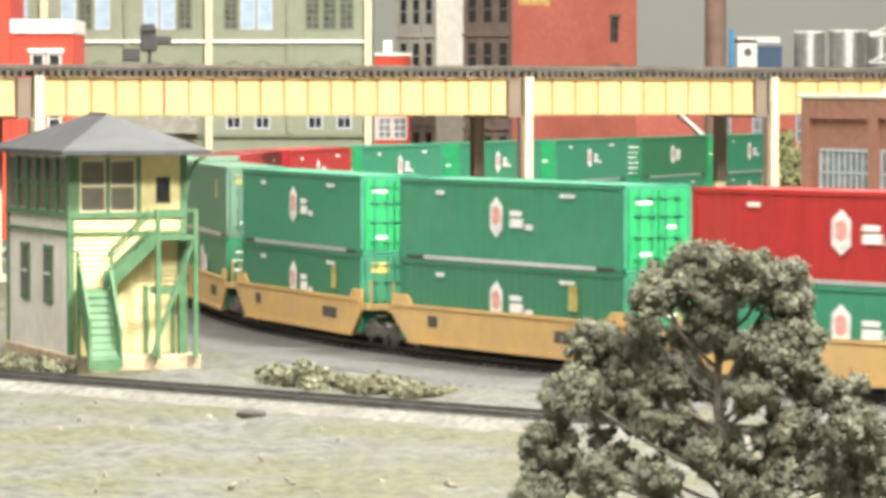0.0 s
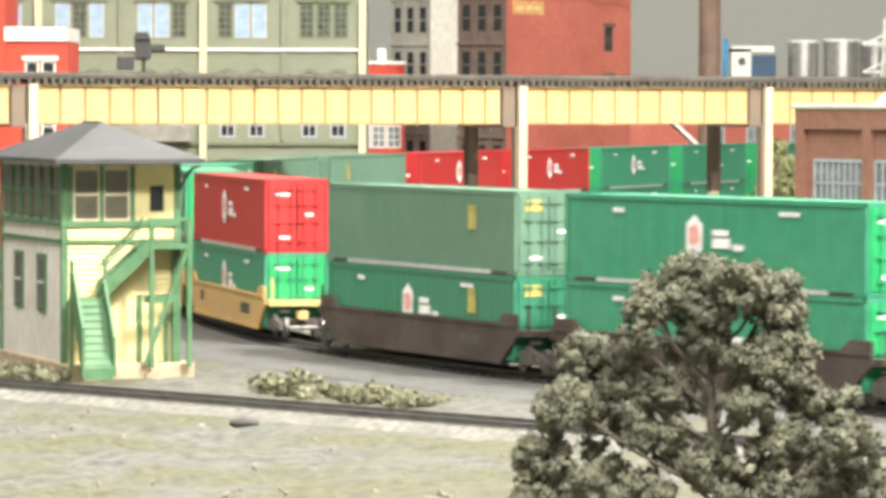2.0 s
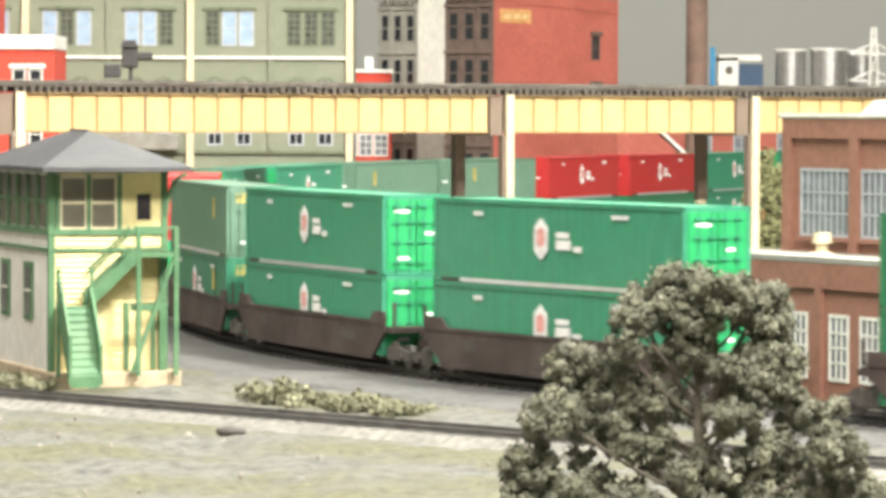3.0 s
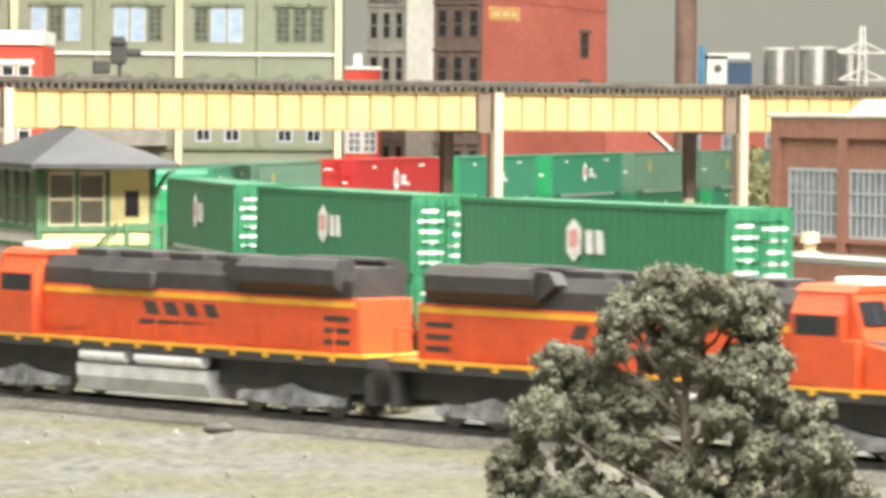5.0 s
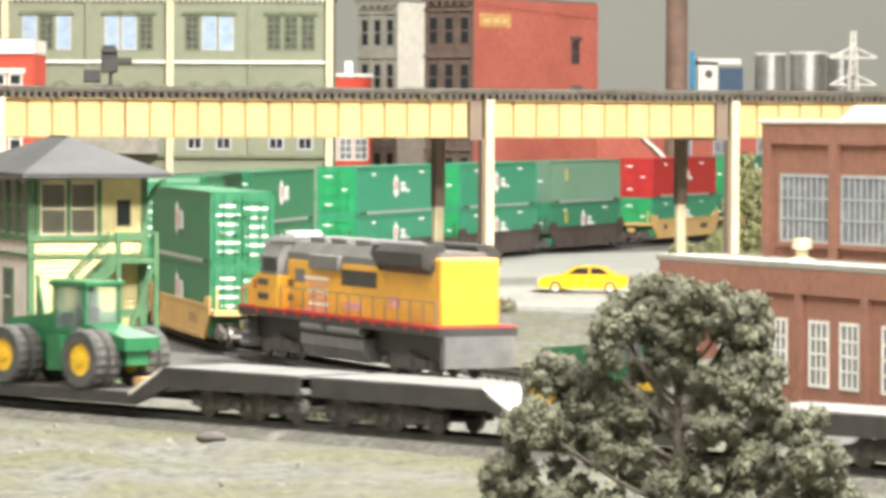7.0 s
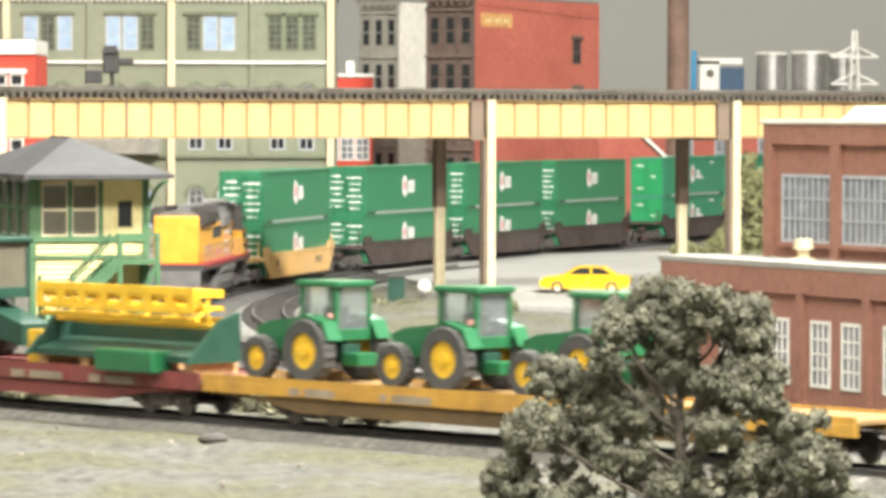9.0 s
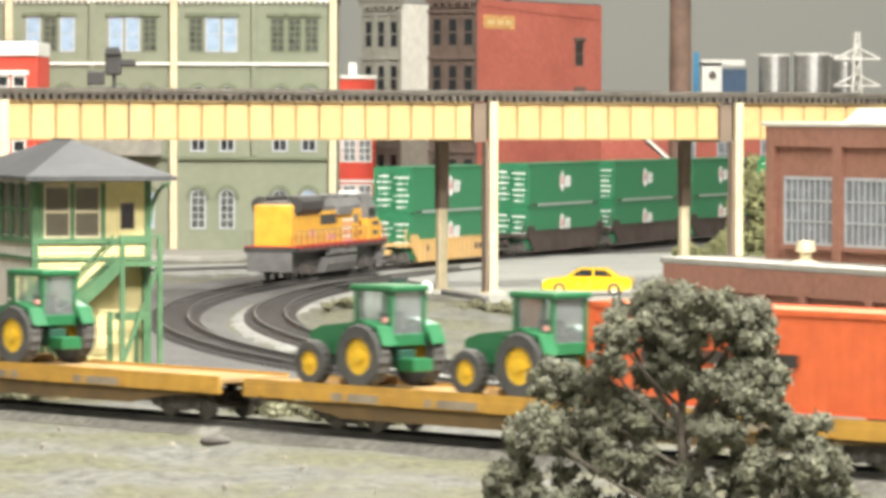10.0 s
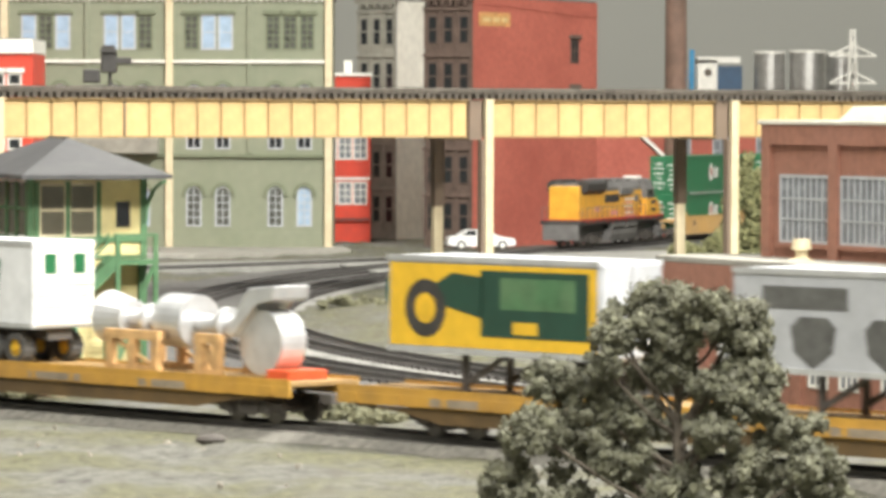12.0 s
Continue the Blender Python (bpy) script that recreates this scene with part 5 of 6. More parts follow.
def green_building():
    b = thing("green_building", "sage-green brick warehouse with cream pilasters and arched windows", "building", at=(0, 308, 0))
    part("wall", B(-50, -5.05, 0, 14, -0.4, 17.6), SAGE, b)
    part("roof", B(-50.1, -4.95, -0.1, 14.1, 17.6, 17.75), SLATE, b)
    for x in (-39.7, -28.1, -16.5, -5.28):
        part("pilaster", B(x - 0.26, x + 0.26, -0.42, 0.0, -0.4, 18.1, 0.03), CREAM_POST, b, "tall cream pilaster")
    for x in (-33.9, -22.3, -10.85):
        part("pilaster", B(x - 0.16, x + 0.16, -0.26, 0.0, 6.6, 17.5, 0.02), SAGE, b)
    bays = [(-45.5, -39.96), (-39.44, -28.36), (-27.84, -16.76), (-16.24, -5.54)]
    for x0, x1 in bays:
        part("ledge", B(x0, x1, -0.35, 0.0, 6.25, 6.5, 0.03), SAGE_DK, b, "dark green ledge")
        part("belt_course", B(x0, x1, -0.3, 0.0, 12.9, 13.1, 0.03), TRIM_WHITE, b, "white belt course")
        bm = B(x0, x1, -0.35, 0.0, 17.45, 17.7)
        n = int((x1 - x0) / 0.42)
        for i in range(n):
            xx = x0 + (x1 - x0) * (i + 0.5) / n
            prism(bm, [(xx - 0.15, 17.45), (xx, 17.2), (xx + 0.15, 17.45)], -0.3, -0.02)
        part("cornice", bm, TRIM_WHITE, b, "white scalloped cornice")
        part("plinth", B(x0, x1, -0.12, 0.0, -0.4, 1.0, 0.02), SAGE, b)
    k = 0
    for c in (-42.6, -36.8, -31.0, -25.2, -19.4, -13.75, -8.0):
        for d in (-1.02, 1.02):
            window(b, c + d, 1.5, 4.1, 0.86, arch=True, cols=2, rows=5, hood=SAGE_DK, pane=BLUEPANE if (k * 7) % 5 in (1, 3) else HAZYPANE)
            window(b, c + d, 6.95, 11.3, 0.86, arch=True, cols=2, rows=6, hood=SAGE_DK)
            k += 1
        for j, d in enumerate((-1.2, 0, 1.2)):
            blue = (c < -10 and (k + j) % 3 != 0)
            window(b, c + d, 13.95, 16.2, 0.82, cols=2 if not blue else 1, rows=5 if not blue else 2, pane=BLUEPANE if blue else HAZYPANE, hood=SAGE_DK, frame=SAGE_DK if not blue else WINFRAME)
    part("roof_hut", B(-23.5, -17.2, -1.6, -0.45, 6.5, 7.6, 0.1), GREYSTONE, b, "grey awning box under the second floor")
    return b


green_building()


def simple_block(name, label, x, y, rz, w, d, h, front, side, floors, cols, top=None):
    b = thing(name, label, "building", at=(x, y, 0), rz=rz)
    part("wall", B(0.02, w - 0.02, 0.12, d, -0.4, h - 0.5), side, b)
    part("facade", B(0, w, 0.0, 0.12, -0.4, h - 0.3), front, b)
    bm = B(-0.25, w + 0.2, -0.5, 0.35, h - 0.35, h, 0.05)
    box(bm, -0.15, w + 0.1, -0.35, 0.2, h - 0.75, h - 0.35)
    n = max(3, int(w / 0.6))
    for i in range(n):
        xx = 0.1 + (w - 0.2) * (i + 0.5) / n
        box(bm, xx - 0.1, xx + 0.1, -0.42, 0, h - 1.05, h - 0.7)
    part("cornice", bm, top or front, b)
    part("roof", B(0.1, w - 0.1, 0.3, d - 0.1, h - 0.5, h - 0.42), SLATE, b)
    fh = (h - 1.4) / floors
    for f in range(floors):
        z = 0.5 + f * fh
        part("belt_course", B(-0.08, w + 0.08, -0.2, 0.0, z + fh - 0.55, z + fh - 0.3, 0.02), front, b)
        for i in range(cols):
            xx = w * (i + 0.5) / cols
            window(b, xx, z + 0.5, z + fh - 1.0, w / cols * 0.5, cols=1, rows=2, frame=front, bar=0.1)
        for i in range(cols + 1):
            xx = w * i / cols
            part("pier", B(max(0, xx - 0.12), min(w, xx + 0.12), -0.14, 0.0, z, z + fh - 0.55), front, b)
    return b


grey = simple_block("grey_building", "narrow grey stone shop building with a white side wall", -3.55, 340.3, -31, 3.45, 4.3, 18.6, GREYSTONE, WHITEWALL, 5, 3)
brown = simple_block("brown_building", "brownstone-fronted corner building with a long red brick side wall", 1.55, 317.4, -31.0, 3.95, 19.0, 18.3, DARKSTONE, REDBRICK, 5, 3)
# the red side: windows, sign and stepped parapet, on the wall that faces the rails
sidem = pose(3.93 * S, 0, 0, 0, 0, 90)


def side_part(o):
    o.matrix_basis = sidem @ o.matrix_basis
    return o


for z in (9.6, 13.3):
    side_part(window(brown, 15.4, z, z + 1.6, 1.0, y=0.0, cols=2, rows=2, hood=DARKSTONE, frame=DARKSTONE))
side_part(part("painted_sign", B(1.0, 5.6, -0.03, 0.0, 15.75, 16.75), FADEDSIGN, brown, "faded yellow painted wall sign"))
for u0, u1 in ((1.5, 2.7), (3.0, 4.0), (4.3, 5.2)):
    side_part(part("sign_lettering", B(u0, u1, -0.045, -0.03, 16.05, 16.4), SIGNPALE, brown, "worn illegible lettering bar"))
for i in range(6):
    side_part(part("parapet", B(0.2 + i * 3.1, 3.3 + i * 3.1, -0.06, 0.3, 17.3 - i * 0.12, 17.95 - i * 0.16), REDBRICK, brown))
part("rooftop_vent", Cy((2.0, 8.0, 17.7), (2.0, 8.0, 18.4), 0.3, seg=10), BLACK, brown)

gab = thing("red_gable_house", "low red gabled shed with white verge boards", "building", at=(15.2, 346, 0))
part("wall", P([(-2.5, -0.4), (-2.5, 5.6), (0.8, 10.0), (5.6, 5.6), (5.6, -0.4)], 0, 7.5), REDBRICK, gab)
for (x0, z0, x1, z1) in ((0.8, 10.15, 6.0, 5.4), (0.8, 10.15, -3.0, 5.1)):
    part("verge_board", P([(x0, z0), (x1, z1), (x1, z1 + 0.35), (x0, z0 + 0.35)], -0.35, 7.8), TRIM_WHITE, gab, "white verge board")
    
rh = thing("red_shop_house", "red shop with white window bands between taller buildings", "building", at=(-7.5, 330, 0))
part("wall", B(0, 5.0, 0, 6, -0.4, 12.2), REDPLAIN, rh)
part("roof", B(-0.1, 5.1, -0.2, 6, 12.2, 12.45), TRIM_WHITE, rh)
part("chimney", B(3.0, 3.6, 1, 1.8, 12.4, 13.4), TRIM_WHITE, rh)
for z in (2.6, 6.0, 9.0):
    for x in (0.8, 1.95, 3.1, 4.25):
        window(rh, x, z, z + 1.5, 0.85, cols=2, rows=3, frame=TRIM_WHITE, pane=GREYPANE)
    part("band", B(0, 5.0, -0.1, 0, z + 1.75, z + 1.95), TRIM_WHITE, rh)
part("porch_rail", B(0, 5.0, -0.5, -0.4, 1.3, 1.45), BLACK, rh)

rl = thing("red_store", "bright red store with a white cornice", "building", at=(-30.8, 290, 0))
part("wall", B(0, 6.2, 0, 10, -0.4, 13.3), REDPLAIN, rl)
part("cornice", B(-0.1, 6.25, -0.3, 10, 13.3, 14.25, 0.06), TRIM_WHITE, rl, "white cornice")
part("roof", B(0.1, 6.0, 0.1, 9.8, 14.25, 14.32), SLATE, rl)
part("tower_block", B(-9, 2.1, -0.5, 9, -0.4, 19.0), REDPLAIN, rl)
for z in (3.0, 7.0, 10.6):
    for x in (3.9, 5.0):
        window(rl, x, z, z + 1.3, 0.7, cols=1, rows=2, hood=TRIM_WHITE, frame=TRIM_WHITE)


def brick_works():
    rz = math.degrees(math.atan2(-0.9, 0.436))
    b = thing("brick_works", "brown brick works with barred windows and a low flat-roofed annex", "building", at=(9.2, 154.5, 0), rz=rz)
    # local x runs along the front, the view side is -y
    part("annex_wall", B(0, 26, 0.0, 12, -0.4, 4.2), BROWNBRICK, b)
    part("annex_coping", B(-0.2, 26.2, -0.18, 2.6, 4.2, 4.42, 0.03), CONCRETE, b, "pale concrete coping")
    part("main_wall", B(2.88, 26, 2.5, 16, 4.2, 9.05), BROWNBRICK, b)
    part("main_roof", B(2.7, 26.2, 2.25, 16.2, 9.05, 9.2, 0.03), WHITEWALL, b)
    part("roof_light", P([(4.5, 9.2), (25, 9.2), (24.0, 9.7), (5.5, 9.7)], 4.5, 14), WHITEWALL, b)
    for x in (2.88, 7.35, 11.4, 15.4, 19.4):
        part("pier", B(x, x + 0.55, 2.32, 2.5, 4.42, 8.35), BROWNBRICK, b)
    part("frieze", B(2.88, 26, 2.32, 2.5, 8.35, 9.05), BROWNBRICK, b)
    for x in (5.6, 9.62, 13.6, 17.6):
        w = window(b, x, 5.05, 7.2, 3.1, y=2.5, cols=8, rows=3, pane=GREYPANE, frame=WINFRAME, bar=0.08)
        part("sill", B(x - 1.7, x + 1.7, 2.3, 2.5, 4.8, 4.95), BROWNBRICK, w)
    for x in (0.0, 2.9, 6.6, 9.25, 13.45, 16.2):
        part("pier", B(x, x + 0.45, -0.16, 0.0, -0.4, 3.35), BROWNBRICK, b)
    part("frieze", B(0, 26, -0.16, 0.0, 3.35, 4.2), BROWNBRICK, b)
    for x in (1.9, 4.6, 8.0, 10.65, 12.6, 15.2):
        window(b, x, 0.4, 2.4, 1.0, y=0.0, cols=3, rows=4, pane=GREYPANE, frame=TRIM_WHITE, bar=0.09)
    v = thing("roof_vent", "small cream mushroom vent on the annex roof", "roof vent", at=(0, 0, 0))
    v.matrix_basis = b.matrix_basis @ pose(7.5 * S, 1.2 * S, 4.42 * S)
    bm = Cy((0, 0, 0), (0, 0, 0.1), 0.5, 0.3)
    cyl(bm, (0, 0, 0.08), (0, 0, 0.4), 0.22)
    part("stem", bm, CREAM_POST, v)
    part("cap", Cy((0, 0, 0.38), (0, 0, 0.75), 0.36, 0.3), CREAM_POST, v)


brick_works()


# ---- the signal tower ----
def signal_tower():
    b = thing("signal_tower", "two-storey signal tower, cream boards, green trim and outside stair", "signal box", at=(-12.95, 151.7, 0), rz=18.4)
    W, D = 4.05, 9.7
    part("foundation", B(-0.15, W + 0.4, -0.9, D + 0.1, -0.5, 0.12, 0.05), FOUNDATION, b)
    n = 26
    first = None
    for i in range(n):
        if first is None:
            first = part("board", P([(0.0, 0.12), (-0.07, 0.12), (-0.01, 0.12 + 4.75 / n), (0.0, 0.12 + 4.75 / n)], 0.05, W - 0.05, "x"), TOWER_CREAM, b)
        else:
            again("board", first, b, z=i * 4.75 / n)
    part("core", B(0.0, W, 0.0, D, 0.1, 7.1), TOWER_GREY, b)
    part("front_panel", B(0.05, W - 0.05, -0.012, 0.0, 4.9, 7.05), TOWER_CREAM, b)
    for z0, z1 in ((4.3, 4.42), (4.88, 5.08)):
        bm = B(-0.12, W + 0.1, -0.12, 0.02, z0, z1)
        box(bm, -0.12, 0.0, 0.02, D, z0, z1)
        part("belt", bm, TOWER_GREEN, b)
    for x in (0.0, W):
        part("corner_board", B(x - 0.11, x + 0.11, -0.1, 0.12, 0.1, 7.1), TOWER_GREEN, b)
    part("corner_board", B(-0.1, 0.02, D - 0.15, D, 0.1, 7.1), TOWER_GREEN, b)
    for x in (0.78, 1.85):
        window(b, x, 5.15, 6.85, 0.82, cols=1, rows=2, frame=CREAM_POST, y=-0.02, pane=TOWERPANE, bar=0.09)
    for x in (0.22, 1.32, 2.42):
        part("mullion", B(x - 0.08, x + 0.08, -0.1, 0.0, 5.05, 7.0), TOWER_GREEN, b)
    d = part("door", B(2.95, 3.65, -0.06, 0.0, 4.35, 6.5, 0.01), TOWER_CREAM, b, "cream upper door")
    part("door_glass", B(3.05, 3.55, -0.075, -0.06, 5.4, 6.3), GLASSDARK, d)
    d = part("lower_door", B(2.75, 3.6, -0.12, -0.05, 0.15, 2.3, 0.01), TOWER_CREAM, b, "cream panel door")
    for s, x in ((0, 2.68), (1, 3.62)):
        part("door_jamb", B(x - 0.08, x + 0.08, -0.14, -0.04, 0.15, 2.5), TOWER_GREEN, b)
    # the long side, facing -x: build along y
    for k, y0 in enumerate((2.6, 6.2)):
        w = part("side_window", B(-0.07, -0.01, y0, y0 + 1.35, 1.8, 3.85), TOWER_GREEN, b)
        part("pane", B(-0.085, -0.06, y0 + 0.25, y0 + 1.1, 1.95, 3.7), GLASSDARK, w)
        part("rail", B(-0.095, -0.07, y0 + 0.2, y0 + 1.15, 2.8, 2.88), TOWER_GREY, w)
    for k in range(6):
        y0 = 0.35 + k * 1.52
        w = part("upper_window", B(-0.03, -0.005, y0, y0 + 1.4, 5.15, 6.95), TOWERPANE, b)
        part("mullion", B(-0.1, -0.02, y0 - 0.14, y0 + 0.06, 5.08, 7.0), TOWER_GREEN, w)
        part("meeting_rail", B(-0.06, -0.02, y0, y0 + 1.4, 6.0, 6.1), TOWER_GREEN, w)
    # hipped roof with wide eaves
    e, f = 0.65, 1.45
    bm = bmesh.new()
    lo = [bm.verts.new(c) for c in ((-e, -f, 7.1), (W + e, -f, 7.1), (W + e, D + e, 7.1), (-e, D + e, 7.1))]
    mid = [bm.verts.new(c) for c in ((-e, -f, 7.25), (W + e, -f, 7.25), (W + e, D + e, 7.25), (-e, D + e, 7.25))]
    r = [bm.verts.new((W / 2, 2.8, 8.5)), bm.verts.new((W / 2, D - 4.2, 8.5))]
    bm.faces.new(lo[::-1])
    for i in range(4):
        bm.faces.new((lo[i], lo[(i + 1) % 4], mid[(i + 1) % 4], mid[i]))
    bm.faces.new((mid[0], mid[1], r[0])), bm.faces.new((mid[1], mid[2], r[1], r[0])), bm.faces.new((mid[2], mid[3], r[1])), bm.faces.new((mid[3], mid[0], r[0], r[1]))
    part("roof", bm, SLATE, b, "grey slate hipped roof")
    part("ridge", Cy((W / 2, 2.8, 8.5), (W / 2, D - 4.2, 8.5), 0.05, seg=8), SLATE, b)
    q = [radians(v) for v in range(0, 91, 15)]
    x = W + 0.8
    arc_out = [(x - 0.8 * math.cos(v), 5.6 + 1.45 * math.sin(v)) for v in q]
    arc_in = [(x - 0.68 * math.cos(v), 5.6 + 1.33 * math.sin(v)) for v in reversed(q)]
    part("eave_bracket", P(arc_out + arc_in, -0.16, -0.06), TOWER_GREEN, b)
    # stair: landing, upper flight along the front, lower flight towards the rails
    st = part("landing", B(2.7, 4.3, -1.15, -0.05, 4.12, 4.28), TOWER_GREEN, b)
    for x, y in ((4.2, -1.08), (2.85, -1.08), (3.9, -0.2)):
        part("stair_post", B(x - 0.08, x + 0.08, y - 0.08, y + 0.08, 0.0, 5.2 if y < -1 else 4.1), TOWER_GREEN, b)
    part("landing_rail", B(2.85, 4.25, -1.12, -1.04, 5.1, 5.2), TOWER_GREEN, b)
    for y in (-1.12, -0.25):
        part("stringer", P([(2.75, 3.9), (2.75, 4.48), (1.1, 2.95), (1.1, 2.35)], y - 0.04, y + 0.04), TOWER_GREEN, b)
        part("handrail", P([(2.75, 5.12), (2.75, 5.22), (1.25, 3.7), (1.25, 3.6)], y - 0.03, y + 0.03), TOWER_GREEN, b)
    for i in range(7):
        x = 2.6 - i * 0.2
        part("tread", B(x - 0.14, x + 0.1, -1.1, -0.25, 4.05 - i * 0.2, 4.11 - i * 0.2), TOWER_GREEN, b)
    part("mid_landing", B(0.15, 1.35, -1.2, -0.1, 2.3, 2.42), TOWER_GREEN, b)
    for x in (0.0, 1.18):
        part("stair_post", B(x - 0.06, x + 0.06, -1.14, -1.02, 0, 3.75), TOWER_GREEN, b)
    for x, up, low in ((0.05, 3.4, 1.5), (1.15, 3.1, 1.15)):
        part("side_board", P([(-1.15, 2.0), (-1.15, up), (-2.6, low), (-2.6, -0.2)], x - 0.05, x + 0.05, "x"), TOWER_GREEN, b)
    part("stair_soffit", P([(-1.15, 2.05), (-1.15, 2.44), (-2.6, 0.10), (-2.6, -0.3)], 0.1, 1.1, "x"), TOWER_GREEN, b)
    for i in range(9):
        y = -1.25 - i * 0.15
        part("tread", B(0.1, 1.1, y - 0.12, y + 0.08, 2.14 - i * 0.25, 2.2 - i * 0.25), TOWER_GREEN, b)
    part("brace", P([(4.2, 4.1), (4.05, 4.1), (2.55, 0.1), (2.7, 0.1)], -1.12, -1.04), TOWER_GREEN, b)
    part("cross_rail", B(2.6, 3.9, -1.0, -0.9, 2.25, 2.5), TOWER_GREEN, b)


signal_tower()


# ---- cars, street clutter, far plant ----
def motor_car(paint, label, name="car"):
    c = thing(name, label, "car", "parked cars")
    part("body", P([(-2.35, 0.35), (-2.4, 0.75), (-2.2, 0.95), (-1.2, 1.0), (1.1, 0.98), (2.2, 0.82), (2.4, 0.6), (2.35, 0.32), (1.9, 0.25), (-1.9, 0.25)], -0.88, 0.88), paint, c)
    part("cabin", P([(-1.75, 0.97), (-1.0, 1.42), (0.35, 1.44), (1.15, 0.97)], -0.76, 0.76), paint, c)
    for s in (-1, 1):
        part("side_window", P([(-1.45, 1.0), (-0.95, 1.34), (-0.4, 1.36), (-0.4, 1.0)], min(s * 0.755, s * 0.775), max(s * 0.755, s * 0.775)), GLASSDARK, c)
        part("side_window", P([(-0.3, 1.0), (-0.3, 1.36), (0.3, 1.36), (0.85, 1.0)], min(s * 0.755, s * 0.775), max(s * 0.755, s * 0.775)), GLASSDARK, c)
        part("headlight", B(2.25, 2.38, s * 0.6 - 0.15, s * 0.6 + 0.15, 0.62, 0.76), LOGO_WHITE, c)
        for x in (-1.45, 1.45):
            wheel(c, x, s * 0.78, 0.32, 0.33, 0.24, TRIM_WHITE)
    part("windscreen", P([(0.42, 1.42), (1.12, 1.0), (1.16, 1.0), (0.46, 1.43)], -0.68, 0.68), GLASSDARK, c)
    for x in (-2.42, 2.38):
        part("bumper", B(x - 0.06, x + 0.06, -0.85, 0.85, 0.3, 0.5, 0.03), GREYTRUCK, c)
    return c


cr = motor_car(TAXI, "bright yellow taxi sedan with white wheels on the lot", "taxi")
cr.matrix_basis = pose(9.6 * S, 231.6 * S, -0.08 * S, 0, 0, 172)
cr = motor_car(CARWHITE, "white sedan parked by the brown building")
cr.matrix_basis = pose(5.4 * S, 306 * S, -0.14 * S, 0, 0, 8)

bm = bmesh.new()
bmesh.ops.create_uvsphere(bm, u_segments=20, v_segments=12, radius=0.38, matrix=Matrix.Translation((1.0, 229.4, 0.3)))
tagged(part("globe", bm, TRIM_WHITE, smooth=True), "white ball lying beside the viaduct post", "ball")
bx = thing("switch_box", "small dark green track-side box", "box", at=(-0.45, 219.5, 0.4))
part("body", B(-0.42, 0.42, -0.4, 0.4, -0.9, 0.75, 0.04), TR_DARK, bx)
part("lid", B(-0.46, 0.46, -0.44, 0.44, 0.75, 0.84, 0.02), BLACK, bx)
tagged(part("drain_pipe", Cy((1.9, 229.2, 0.15), (4.0, 221, 0.1), 0.16, seg=10), LOCO_GREY), "dark pipe lying on the bank", "pipe")


def far_plant():
    for x, r, h in ((35.2, 1.45, 15.3), (38.9, 1.75, 15.4), (42.6, 1.6, 15.3)):
        t = thing("storage_tank", "tall bare-metal storage tank with a white rim", "tank", "storage tanks", at=(x, 420 if x < 40 else 425, 0))
        part("shell", Cy((0, 0, -0.4), (0, 0, h), r, seg=32), TANKWHITE, t)
        part("top_rim", Cy((0, 0, h - 0.1), (0, 0, h + 0.15), r + 0.08, seg=32), TRIM_WHITE, t)
        for z in (12, 13.5):
            part("band", Cy((0, 0, z), (0, 0, z + 0.1), r + 0.04, seg=32), TANKWHITE, t)
    t = thing("pylon", "white lattice power pylon", "pylon", at=(43.3, 421, 0))
    bm = bmesh.new()
    H = 17.6
    def leg(z, sx, sy):
        k = 1.0 - z / H * 0.82
        return Vector((sx * 0.95 * k, sy * 0.95 * k, z))
    zs = np.linspace(0, H - 0.6, 9)
    for sx, sy in ((-1, -1), (1, -1), (1, 1), (-1, 1)):
        cyl(bm, leg(-0.3, sx, sy), leg(H, sx, sy), 0.11, seg=6)
    ring4 = ((-1, -1), (1, -1), (1, 1), (-1, 1))
    for a, b2 in zip(zs, zs[1:]):
        for i in range(4):
            p, q = ring4[i], ring4[(i + 1) % 4]
            cyl(bm, leg(a, *p), leg(b2, *q), 0.07, seg=5)
            cyl(bm, leg(b2, *p), leg(b2, *q), 0.07, seg=5)
    part("lattice", bm, TRIM_WHITE, t)
    for z, w in ((15.0, 2.3), (12.4, 2.3)):
        bm = bmesh.new()
        for s in (-1, 1):
            cyl(bm, (0, -0.2, z), (s * w, 0, z), 0.09, seg=6)
            cyl(bm, (0, -0.2, z + 1.1), (s * w, 0, z), 0.09, seg=6)
        part("cross_arm", bm, TRIM_WHITE, t)
    t = thing("pump_house", "white plant building with a blue annex", "building", at=(29.2, 420, 0))
    part("wall", B(-0.9, 1.0, 0, 4, -0.4, 14.6), TRIM_WHITE, t)
    part("round_window", Cy((0.1, -0.06, 13.4), (0.1, 0.02, 13.4), 0.38), TIMBER, t)
    part("parapet", B(-0.9, 3.2, 0, 4, 14.3, 14.9), TRIM_WHITE, t)
    part("blue_annex", B(1.0, 3.4, 0.2, 4, -0.4, 14.0), BLUE, t)
    part("vent_pipe", Cy((-1.4, 1, -0.4), (-1.4, 1, 15.6), 0.25, seg=10), LIGHTBLUE, t)
    part("pipe_base", B(-3.0, -1.9, 0.3, 2, -0.4, 13.7), LIGHTBLUE, t)


